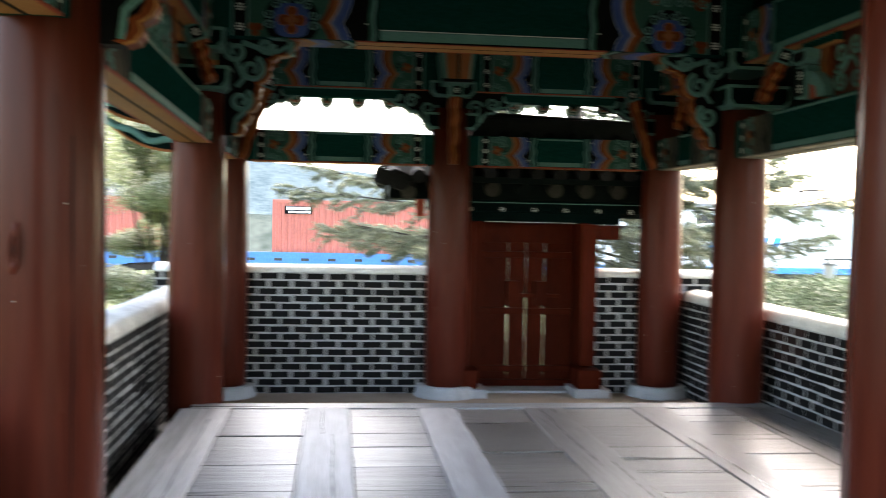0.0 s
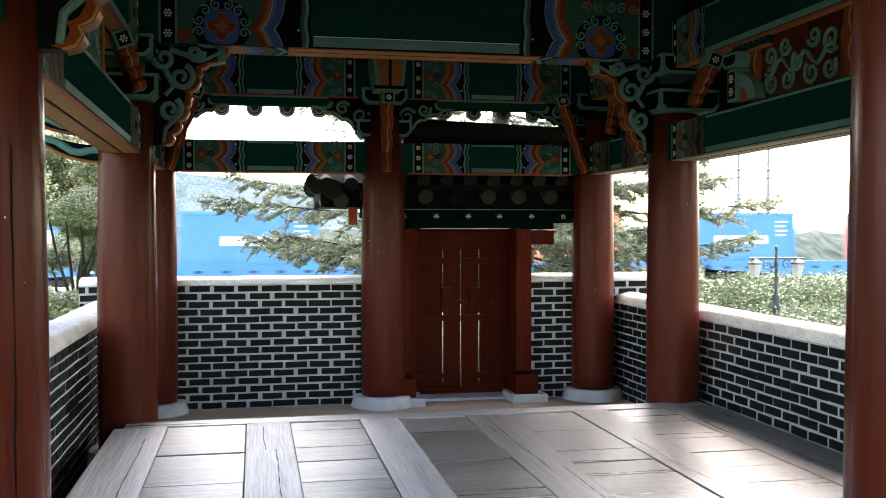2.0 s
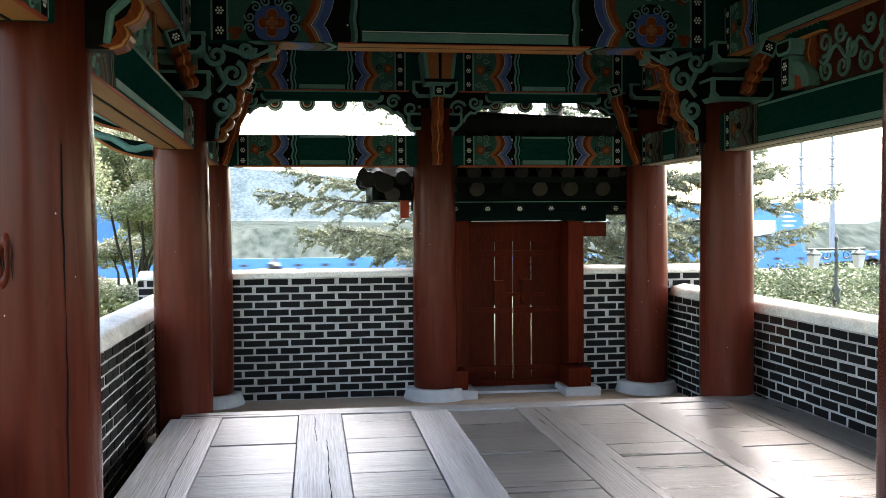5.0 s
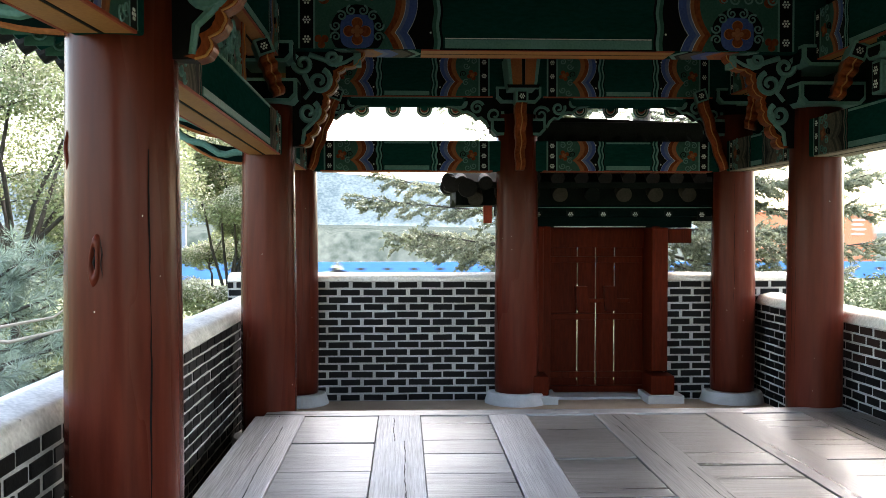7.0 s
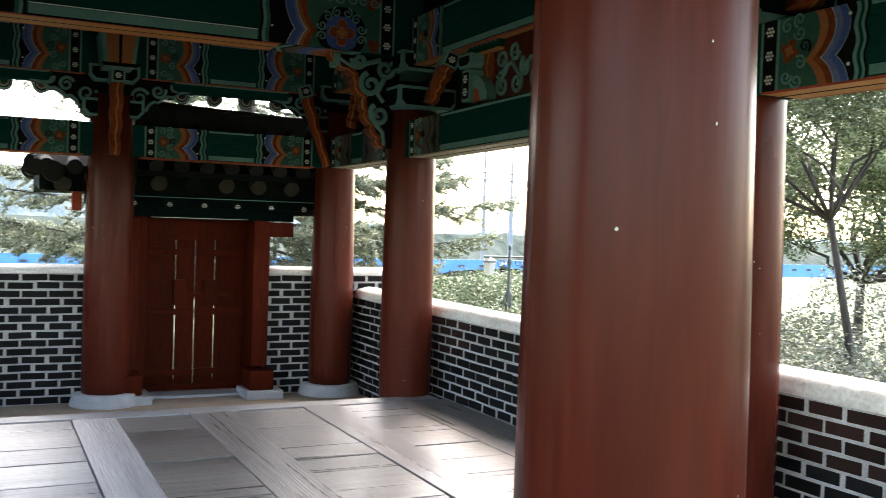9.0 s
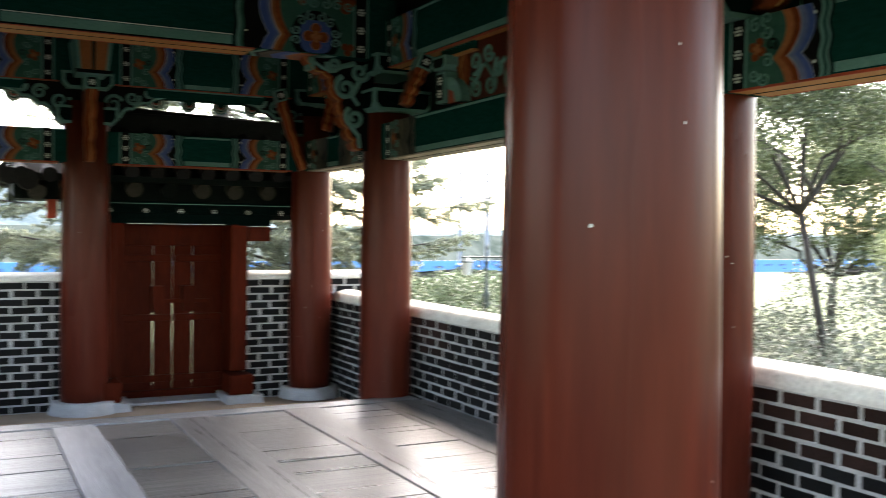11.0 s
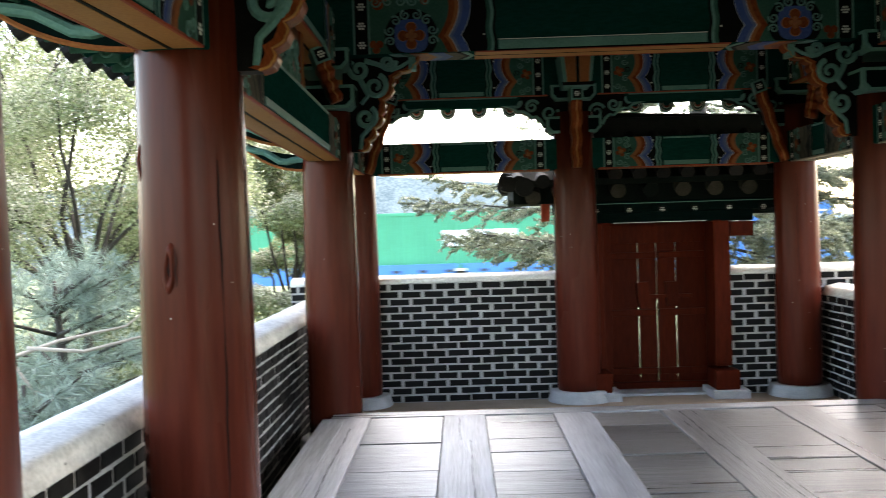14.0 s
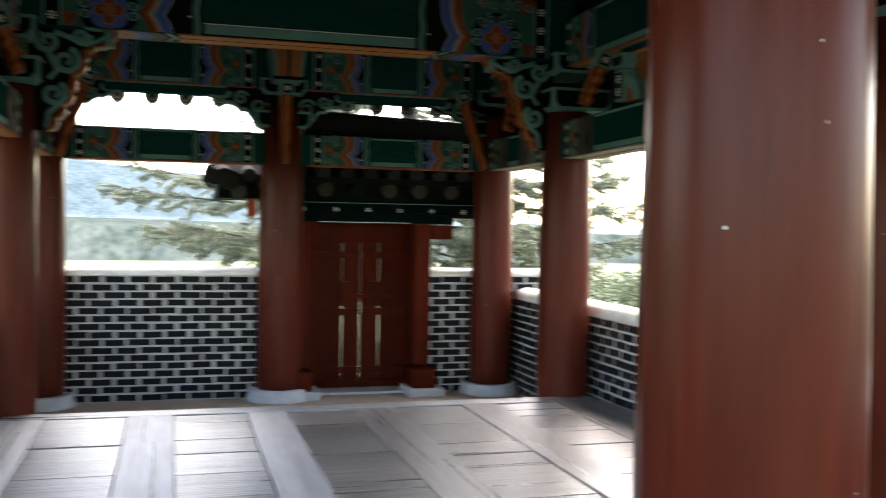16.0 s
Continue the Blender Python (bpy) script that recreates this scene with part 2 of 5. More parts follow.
def column(x, y):
    c = thing("column", pose(x, y, 0), label="round timber column painted dark red on a pale stone base", category="column", group="pavilion columns")
    bm = lathe(bmesh.new(), [(0.222, -0.26), (0.224, -0.1), (0.226, 0.1), (0.2265, 0.3), (0.227, 0.5), (0.226, 0.75), (0.225, 1.0), (0.224, 1.2), (0.22, 1.5), (0.216, 1.8), (0.214, 2.0), (0.212, 2.2), (0.21, 2.64)], 72)
    r = random.Random(int(x * 100 + y * 10))
    # adze-flattened, slightly uneven timber
    for v in bm.verts:
        a = math.atan2(v.co.y, v.co.x)
        k = 1 + 0.009 * noise.noise((2.6 * math.cos(a) + x, 2.6 * math.sin(a) + y, v.co.z * 0.35)) + 0.0045 * noise.noise((7 * math.cos(a), 7 * math.sin(a) + y, v.co.z * 0.8 + x))
        v.co.x *= k
        v.co.y *= k
    part("shaft", bm, RED, c, smooth=True)
    bm = lathe(bmesh.new(), [(0.335, GROUND - 0.02), (0.33, GROUND + 0.02), (0.3, -0.232), (0.292, -0.222), (0.24, -0.219)], 40)
    part("stone_base", bm, STONE, c, "pale granite column base")
    # drying cracks that run down the timber
    for k in range(3 if y > 0 else 0):
        a = r.uniform(0, 6.28)
        z0, z1 = r.uniform(-0.1, 0.7), r.uniform(1.1, 2.0)
        bm = bmesh.new()
        pr = None
        n = 14
        for i in range(n + 1):
            z = z0 + (z1 - z0) * i / n
            aa = a + 0.02 * math.sin(i * 1.7 + k) + r.uniform(-0.006, 0.006)
            w = 0.0016 * math.sin(math.pi * i / n) + 0.0005
            R = 0.2305 - max(0.0, z - 0.5) * 0.0085
            q = [bm.verts.new((R * math.cos(aa + s * w / R), R * math.sin(aa + s * w / R), z)) for s in (-1, 1)]
            if pr:
                bm.faces.new((pr[0], pr[1], q[1], q[0]))
            pr = q
        part("crack", bm, BLACK, c, "dark drying crack in the paint")
    # small pale chips in the paint
    bm = bmesh.new()
    for k in range(16):
        a, z = r.uniform(0, 6.28), r.uniform(0.1, 1.95)
        R, w, h = 0.231 - max(0.0, z - 0.5) * 0.0085, r.uniform(0.0015, 0.0042), r.uniform(0.0015, 0.004)
        q = [bm.verts.new((R * math.cos(a + u * w / R), R * math.sin(a + u * w / R), z + v * h)) for u, v in ((-1, -0.6), (0, -1), (1, -0.4), (0.8, 0.7), (-0.3, 1))]
        bm.faces.new(q)
    tagged(part("paint_wear", bm, WHITE, c, "small pale chips in the paint"), kind="stuff")
    return c


columns = {}
for _y in ROWS:
    for _x in (-CX, 0.0, CX):
        if _x or _y in (ROWS[0], ROWS[3]):
            columns[(_x, _y)] = column(_x + (0.05 if _x == 0.0 and _y == 0.0 else 0.0), _y)

# a knot on the west column
bm_knot = bmesh.new()
_rings = []
for rr, h in ((1.0, -0.008), (0.86, 0.006), (0.68, 0.015), (0.46, 0.013), (0.26, 0.002), (0.08, -0.012)):
    _rings.append([bm_knot.verts.new((0.023 * rr * math.sin(a) * (1 + 0.18 * math.sin(3 * a + 1)) + 0.008 * rr * math.cos(a), -h, 0.105 * math.copysign(abs(math.cos(a)) ** 0.8, math.cos(a)) * (rr ** 0.7))) for a in [k * math.pi / 12 for k in range(24)]])
for a, b in zip(_rings, _rings[1:]):
    for k in range(24):
        bm_knot.faces.new((a[k], a[(k + 1) % 24], b[(k + 1) % 24], b[k]))
bm_knot.faces.new(_rings[-1])
# the long open crack beside it
bm = bmesh.new()
pr = None
for i in range(41):
    z = -0.22 + 2.0 * i / 40
    a = radians(-49) + 0.012 * math.sin(i * 0.3) + rnd.uniform(-0.008, 0.008)
    w = 0.0042 * abs(math.sin(i * 0.21 + 0.4)) * (1 - 0.5 * i / 40) + 0.0012
    R = 0.2308 - max(0.0, z - 0.5) * 0.0085
    q = [bm.verts.new((R * math.cos(a + k * w / R), R * math.sin(a + k * w / R), z)) for k in (-1, 1)]
    if pr:
        bm.faces.new((pr[0], pr[1], q[1], q[0]))
    pr = q
part("crack", bm, BLACK, columns[(-CX, ROWS[1])], "long open crack in the timber")
bm = bmesh.new()
tube(bm, [(0.004 * math.sin(k * 0.9) + 0.006, -0.009, -0.05 + 0.1 * k / 12) for k in range(13)], [0.0006 + 0.005 * math.sin(math.pi * k / 12) for k in range(13)], 6)
tube(bm, [(0.03 + 0.003 * math.sin(k), -0.004, -0.07 + 0.15 * k / 12) for k in range(13)], [0.0005 + 0.0022 * math.sin(math.pi * k / 12) for k in range(13)], 5)
part("knot_crack", bm, BLACK, columns[(-CX, ROWS[1])], "dark slit down the middle of the knot", at=pose(-0.045, -0.2185, 1.36, 0, 0, -11))
bm = bmesh.new()
tube(bm, [(0.008 * math.sin(k * 0.7), -0.002, -0.075 + 0.15 * k / 12) for k in range(13)], [0.001 + 0.009 * math.sin(math.pi * k / 12) for k in range(13)], 7)
part("scar", bm, RED, columns[(-CX, ROWS[1])], "old painted scar in the timber", smooth=True, at=pose(-0.175, -0.125, 1.78, 0, 0, -54))
part("knot", bm_knot, RED, columns[(-CX, ROWS[1])], "oval timber knot under the paint", smooth=True,
     at=pose(-0.045, -0.2185, 1.36, 0, 0, -11))

# ---- timber floor: long planks with short boards between them ----
floor = thing("floor", label="weathered grey timber floor of long planks and short boards", category="floor", kind="structure")
FY0, FY1 = 2.3, 5.82
part("joists", boxed(-2.3, 2.48, 2.25, 6.0, -0.16, -0.045), SHADED_WOOD, floor, "dark floor joists under the boards")
bm = boxed(-2.27, 2.45, FY1 + 0.004, 6.03, -0.13, 0.002, 0.006)
part("plank", bm, WOOD, floor, "long edge plank across the end of the floor")
PLANKS = [(-2.335, -2.15), (-2.146, -1.95), (-1.368, -1.045), (-0.503, -0.205), (0.34, 0.67), (1.235, 1.53), (2.03, 2.25), (2.254, 2.5)]
for a, b in PLANKS:
    part("plank", boxed(a, b, FY0, FY1, -0.05, rnd.uniform(0.0, 0.003), 0.004), WOOD_P if a in (-1.368, -2.335) else WOOD_L if a < 0.0 else WOOD_D, floor)
GAPS = {(-1.947, -1.371): [5.81, 5.39, 4.88, 4.12, 3.55, 3.0, 2.5],
        (-1.042, -0.506): [5.81, 5.35, 4.95, 4.55, 4.05, 3.54, 3.0, 2.5],
        (-0.202, 0.337): [5.81, 5.3, 4.8, 4.38, 4.05, 3.5, 2.9, 2.4],
        (0.673, 1.232): [5.81, 5.14, 4.5, 4.18, 3.86, 3.18, 2.7],
        (1.533, 2.027): [5.81, 5.3, 4.85, 4.3, 3.9, 3.53, 3.1, 2.6]}
for (a, b), ys in GAPS.items():
    for y1, y0 in zip(ys, ys[1:] + [FY0]):
        bm = boxed(a + 0.002, b - rnd.uniform(0.002, 0.006), y0 + 0.005, y1 - rnd.uniform(0.004, 0.012), -0.045, rnd.uniform(-0.008, 0.0), 0.004)
        part("board", bm, WOOD_B if -0.3 < a < 1.0 else WOOD, floor)

# splits along the grain
for px, pz0, pz1 in ((-2.07, 5.4, 3.3), (-1.25, 5.7, 4.9), (-1.17, 4.9, 3.2), (0.47, 5.75, 4.0), (0.58, 4.1, 3.1)):
    bm = bmesh.new()
    pr = None
    n = 24
    for i in range(n + 1):
        y = pz0 + (pz1 - pz0) * i / n
        x = px + 0.004 * math.sin(i * 0.35) + 0.012 * i / n + rnd.uniform(-0.0025, 0.0025)
        w = 0.003 * abs(math.sin(i * 0.8 + px)) + 0.0007
        q = [bm.verts.new((x - w, y, 0.0045)), bm.verts.new((x + w, y, 0.0045))]
        if pr:
            bm.faces.new((pr[0], pr[1], q[1], q[0]))
        pr = q
    part("split", bm, BLACK, floor, "dark split along the timber grain")

# ---- brick walls ----
BW, BH, PITCH, COURSE, PROUD = 0.212, 0.06, 0.24, 0.0786, 0.006


def brick_mesh(name, w, mat):
    return mesh_of(name, boxed(-w / 2, w / 2, -PROUD, 0.03, -BH / 2, BH / 2, 0.003), mat)


WALLS = []


def wall(name, length, top, m, thick=0.32, skip=(), cop=0.085, first=0.0, holes=(), red=()):
    """A wall in its own space: x along it, y = 0 its inner face, z up. m: its pose."""
    w = thing(name, m, label="black brick wall with pale lime joints and a pale coping", category="wall", kind="structure")
    core = bmesh.new()
    box(core, 0, length, 0.002, thick, GROUND, top)
    part("mortar_bed", core, MORTAR, w, "pale lime mortar")
    # coping with a sloped inner face and uneven lip
    bm = bmesh.new()
    n = max(4, int(length / 0.12))
    sect = [(-0.012, 0.0), (0.02, cop * 0.95), (0.05, cop + 0.004), (thick * 0.5, cop + 0.03), (thick - 0.03, cop), (thick + 0.012, 0.0)]
    prev = None
    for i in range(n + 1):
        x = length * i / n
        ring = [bm.verts.new((x, y + 0.004 * noise.noise((x * 3, y * 9, top * 5)), top + z + 0.006 * noise.noise((x * 2.5, y * 7, 3.1 + top)))) for y, z in sect]
        if prev:
            for k in range(len(sect)):
                bm.faces.new((prev[k], prev[(k + 1) % len(sect)], ring[(k + 1) % len(sect)], ring[k]))
        else:
            bm.faces.new(ring)
        prev = ring
    bm.faces.new(prev[::-1])
    part("coping", bm, COPING, w, "weathered pale lime coping", smooth=True)
    WALLS.append((w, length, top, first, holes, red))
    return w


wall("wall_north", 3.25, 0.925, pose(-3.0, WALL_Y, 0), cop=0.05, first=0.19)
wall("wall_north_east", 1.42, 0.925, pose(1.58, WALL_Y, 0), cop=0.05, first=0.05)
wall("wall_west", 11.3, 0.69, pose(-WALL_X, -3.0, 0, 0, 0, 90), first=0.1, holes=((8.74, 0.2), (8.74, 0.28), (8.74, 0.36), (8.42, 0.2), (8.42, 0.28)))
wall("wall_east", 11.3, 0.685, pose(WALL_X, WALL_Y, 0, 0, 0, -90), first=0.02, red=((2.0, 2.7), (6.0, 8.4)))

# ---- painted timberwork ----
def plate(bm, outline, face, y, thick=0.003, mi=0):
    """A thin coat of paint on a beam's face. face -1: towards -y, 1: towards +y; y: the face's place."""
    return slab(bm, outline, face * thick, "y", y, mi)


def dots(bm, u, v, r, face, y):
    for k in range(7):
        a = k * math.pi / 3
        cu, cv = (u, v) if k == 6 else (u + r * math.cos(a), v + r * math.sin(a))
        plate(bm, [(cu + 0.4 * r * math.cos(b * math.pi / 3), cv + 0.4 * r * math.sin(b * math.pi / 3)) for b in range(6)], face, y, 0.002)


def spiral(bm, u, v, r, turn, face, y, thick=0.009, start=0.0, turns=1.3, n=16):
    pts = []
    for i in range(n + 1):
        f = i / n
        a = start + turn * f * turns * 2 * math.pi
        q = r * (1 - 0.8 * f)
        pts.append((u + q * math.cos(a), y + face * 0.004, v + q * math.sin(a)))
    return tube(bm, pts, [thick * (1 - 0.4 * i / n) for i in range(n + 1)], 6)


def flower(bm, u, v, r, face, y, n=4, start=0.0):
    pts = []
    for i in range(n * 10):
        a = 2 * math.pi * i / (n * 10)
        q = r * (0.4 + 0.6 * abs(math.cos(n * a / 2)) ** 0.62)
        pts.append((u + q * math.cos(a + start), v + q * math.sin(a + start)))
    return plate(bm, pts, face, y, 0.003)


def lobe(f, cusp):
    """The scalloped outline of the wave stripes: two lobes that meet in a cusp. f: 0 at the foot, 1 at the top."""
    span = 0.78
    q = (f - cusp) / span if f >= cusp else (cusp - f) / span
    return max(0.0, math.sin(math.pi * min(1.0, q))) ** 0.75


def end_paint(parent, o, sgn, h, face, y, k=1.0, big=False, start=0.3, worn=False):
    """The painted end of a beam: flower band, blossom with scrolls, wave stripes. o: where the end lies; sgn: which way it runs."""
    def P(u):
        return o + sgn * u
    s = start
    cusp = 0.22 if big else 0.36

    def rect(bm, u0, u1, v0, v1):
        plate(bm, [(P(u0), v0), (P(u1), v0), (P(u1), v1), (P(u0), v1)], face, y)
    w = (0.105 if big else 0.082) * k
    bm = bmesh.new()
    rect(bm, s, s + w, 0.004, h - 0.004)
    part("flower_band", bm, BLACK, parent, "black band with white blossoms")
    n = 4 if big else 3
    for i in range(n):
        bm = bmesh.new()
        dots(bm, P(s + w / 2), h * (i + 0.5) / n, 0.024 if big else 0.018, face, y + face * 0.003)
        part("blossom", bm, WHITE, parent, "small white blossom")
    for q in (s - 0.016 * k, s + w):
        bm = bmesh.new()
        rect(bm, q, q + 0.016 * k, 0.004, h - 0.004)
        part("edge_line", bm, TEAL, parent)
    s += w + 0.016 * k
    fw = (0.5 if big else 0.15) * k
    amp = (0.1 if big else 0.085) * k
    bm = bmesh.new()
    plate(bm, [(P(s), 0.004)] + [(P(s + fw + amp * lobe(i / 16, cusp)), max(0.004, min(h - 0.004, h * i / 16))) for i in range(17)] + [(P(s), h - 0.004)], face, y, 0.002)
    part("scroll_ground", bm, WORN if worn else MIDGREEN, parent)
    yy = y + face * 0.002
    if big:
        cu, cv, r = P(s + 0.335 * k), h * 0.23, 0.135

        def squarish(q, a):
            return (cu + q * math.copysign(abs(math.cos(a)) ** 0.6, math.cos(a)), cv + q * math.copysign(abs(math.sin(a)) ** 0.6, math.sin(a)))
        bm = bmesh.new()
        plate(bm, [(cu + 0.215 * math.cos(a), cv + 0.215 * math.sin(a)) if cv + 0.215 * math.sin(a) > 0.006 else (cu + 0.215 * math.cos(a), 0.006) for a in [2 * math.pi * i / 40 for i in range(40)]], face, yy, 0.001)
        part("scroll_disc", bm, BLACK, parent, "dark disc behind the scrolls")
        yy += face * 0.001
        bm = bmesh.new()
        plate(bm, [squarish(r, 2 * math.pi * i / 32) for i in range(32)], face, yy, 0.003)
        part("blossom_ground", bm, BLUE, parent, "blue rounded square behind the blossom")
        bm = bmesh.new()
        flower(bm, cu, cv, 0.112, face, yy + face * 0.003)
        part("blossom_rim", bm, OCHRE, parent)
        bm = bmesh.new()
        flower(bm, cu, cv, 0.106, face, yy + face * 0.005)
        part("great_blossom", bm, TONGUE, parent, "orange four-petalled blossom")
        bm = bmesh.new()
        flower(bm, cu, cv, 0.05, face, yy + face * 0.008)
        part("blossom_heart", bm, ORANGE, parent)
        for i in range(12):
            a = 2 * math.pi * (i + 0.5) / 12
            cz = cv + 0.172 * math.sin(a)
            if cz > 0.035:
                part("scroll", spiral(bmesh.new(), cu + 0.178 * math.cos(a), cz, 0.042, 1 if i % 2 else -1, face, yy, 0.0085, a), TEAL, parent)
        for q, v, rr in ((0.05, 0.05, 0.06), (0.07, 0.72, 0.09), (0.45, 0.74, 0.07)):
            bm = bmesh.new()
            flower(bm, P(s + q * k), max(rr + 0.006, h * v), rr, face, yy, 3, 0.5)
            part("corner_petal", bm, TONGUE, parent)
        for i in range(10):
            q, v = (0.05 + 0.4 * (i % 5) / 4) * k, h * (0.68 if i < 5 else 0.9)
            part("scroll", spiral(bmesh.new(), P(s + q), v, 0.045, 1 if i % 2 else -1, face, yy, 0.008, i * 0.8), TEAL, parent)
    else:
        bm = bmesh.new()
        flower(bm, P(s + 0.065 * k), h * 0.52, 0.055 * k, face, yy, 4, 0.4)
        part("blossom", bm, TONGUE, parent, "orange painted blossom")
        bm = bmesh.new()
        flower(bm, P(s + 0.065 * k), h * 0.52, 0.026 * k, face, yy + face * 0.003, 4, 0.4)
        part("blossom_heart", bm, ORANGE, parent)
        for i, (du, dv) in enumerate(((0.125, 0.74), (0.13, 0.34), (0.05, 0.86), (0.05, 0.17), (0.155, 0.55), (0.12, 0.92), (0.11, 0.1))):
            part("scroll", spiral(bmesh.new(), P(s + du * k), h * dv, 0.034 * k, 1 if i % 2 else -1, face, yy, 0.0055, i), TEAL if i != 4 else BLACK, parent, "" if i else "pale teal painted scrolls")
    s += fw
    if big:
        seq = [(MIDGREEN, 0.045), (TONGUE, 0.05), (ORANGE, 0.035), (WHITE, 0.005), (PALEBLUE, 0.03), (BLUE, 0.065), (WHITE, 0.004), (BLACK, 0.12), (MIDGREEN, 0.03), (TEAL, 0.025), (BLACK, 0.02)]
        tail_n = 3
    else:
        seq = [(ORANGE, 0.046), (TONGUE, 0.042), (WHITE, 0.004), (PALEBLUE, 0.038), (BLUE, 0.04), (WHITE, 0.003), (BLACK, 0.022), (TEAL, 0.02), (GREEN, 0.018), (TEAL, 0.014), (BLACK, 0.01)]
        tail_n = 4
    if worn:
        seq = [(WORN if m in (ORANGE, PALEBLUE, WHITE, TEAL) else LOG if m in (TONGUE, BLUE) else m, ww) for m, ww in seq]
    u = s
    nw = len(seq) - tail_n
    n = 28
    for i, (m, ww) in enumerate(seq):
        bm = bmesh.new()
        a, b = u, u + ww * k
        f0 = 1.0 - 0.15 * i / nw if i < nw else 0.0
        f1 = 1.0 - 0.15 * (i + 1) / nw if i < nw - 1 else 0.0

        def edge(base, f, j):
            v = j / n
            if f:
                return P(base + amp * f * lobe(v, cusp))
            return P(base + amp * 0.9 + 0.007 * math.sin(v * 5 * math.pi))
        lo = [(edge(a, f0, j), h * j / n) for j in range(n + 1)]
        hi = [(edge(b, f1, j), h * j / n) for j in range(n, -1, -1)]
        plate(bm, [(p, min(max(v, 0.003), h - 0.003)) for p, v in lo + hi], face, y, 0.003)
        part("wave_stripe", bm, m, parent)
        u = b
    if not worn:
        for v in (0.22, 0.86):
            bm = bmesh.new()
            cu, cv = P(u + amp * 0.55 - 0.06 * k), h * v
            plate(bm, [(cu + 0.008 * math.cos(a), cv + 0.008 * math.sin(a)) for a in [math.pi * i / 4 for i in range(8)]], face, y + face * 0.003, 0.002)
            part("paint_dot", bm, WHITE, parent, "small white dot")
    return u + amp * 0.9


def beam(m, L, h, t, faces=(-1,), ends=(1, 1), big=False, k=1.0, label="", start=0.3, name="painted_beam", under=True, worn=False, under_mat=None):
    """A painted beam. Own space: x along it from 0 to L, y across, z up from its underside."""
    b = thing(name, m, label=label or "deep green painted timber beam with blossom and wave ends", category="beam", group="painted beams")
    part("body", boxed(0.0, L, -t / 2, t / 2, 0, h, 0.012), GREEN, b)
    if under:
        ue = 1.25 if big else 0.26
        if big:
            for o_, sg in ((0.0, 1), (L, -1)):
                q = 0.62
                for m_, ww in ((TEAL, 0.1), (MIDGREEN, 0.07), (TONGUE, 0.09), (ORANGE, 0.06), (PALEBLUE, 0.05), (BLUE, 0.08), (WORN, 0.1), (BLACK, 0.04), (TEAL, 0.04)):
                    bm = bmesh.new()
                    e = [(min(1.0, abs(2 * j / 12 - 1)) * 0.07, -t / 2 + 0.006 + (t - 0.012) * j / 12) for j in range(13)]
                    slab(bm, [(o_ + sg * (q - d), v) for d, v in e] + [(o_ + sg * (q + ww - d), v) for d, v in e[::-1]], 0.006, "z", -0.005)
                    part("underside_stripe", bm, m_, b)
                    q += ww
        for a in (-1, 1):
            part("underside_paint", boxed(ue, L - ue, min(a * 0.012, a * (t / 2 - 0.008)), max(a * 0.012, a * (t / 2 - 0.008)), -0.005, 0.002), under_mat or OCHRE, b, "worn pale underside" if under_mat else "ochre painted underside")
        for a in (-1, 1):
            part("underside_edge", boxed(ue, L - ue, a * (t / 2 - 0.006) - 0.007, a * (t / 2 - 0.006) + 0.007, -0.007, 0.006, 0.002), under_mat or VERMIL, b)
        part("underside_line", boxed(ue, L - ue, -0.006, 0.006, -0.006, 0.002), BLACK, b)
    for f in faces:
        u0 = end_paint(b, 0, 1, h, f, f * t / 2, k, big, start, worn) if ends[0] else 0.3
        u1 = end_paint(b, L, -1, h, f, f * t / 2, k, big, start, worn) if ends[1] else 0.3
        y0, y1 = sorted((f * t / 2, f * (t / 2 + 0.008)))
        hh = 0.055 if not big else 0.085
        part("lower_trim", boxed(u0 + 0.02, L - u1 - 0.02, y0, y1, 0.012, hh, 0.003), TEAL, b, "pale teal trim along the panel")
        part("upper_trim", boxed(u0 + 0.02, L - u1 - 0.02, y0, y1, h - 0.03, h - 0.012, 0.003), TEAL, b)
        if big:
            part("edge_strip", boxed(u0 - 0.02, L - u1 + 0.02, y0, y1, -0.002, 0.012, 0.002), BLACK, b, "dark line along the lower edge")
            part("trim_line", boxed(u0 + 0.02, L - u1 - 0.02, y1 - 0.003 if f > 0 else y0 - 0.003, y1 + 0.003 if f > 0 else y0 + 0.003, 0.088, 0.094), WHITE, b, "thin white line")
    return b


HB = BEAM_Z1 - BEAM_Z0
# across the north end: lower and upper beams in two bays
for x0 in (-CX, 0.0):
    beam(pose(x0, ROWS[3], BEAM_Z0), CX, HB, 0.22, (-1,), start=0.31)
    beam(pose(x0, ROWS[3], 2.82), CX, 0.42, 0.22, (-1,), start=0.31)
    bm = slab(bmesh.new(), [(x0 + 0.58, 2.728), (x0 + CX - 0.58, 2.728), (x0 + CX - 0.52, 2.82), (x0 + 0.52, 2.82)], 0.18, "y", ROWS[3] - 0.1)
    b = thing("bracket_plank", label="dark green plank under the upper beam", category="plank")
    part("body", bm, GREEN, b)
    part("edge", boxed(x0 + 0.57, x0 + CX - 0.57, ROWS[3] - 0.108, ROWS[3] - 0.1, 2.8, 2.818), TEAL, b, "pale edge line")
    # the south end, over the way in
    beam(pose(x0, ROWS[0], BEAM_Z0 + 0.25), CX, HB, 0.22, (1,), start=0.27)
    beam(pose(x0, ROWS[0], 3.0), CX, 0.42, 0.22, (), ends=(0, 0))
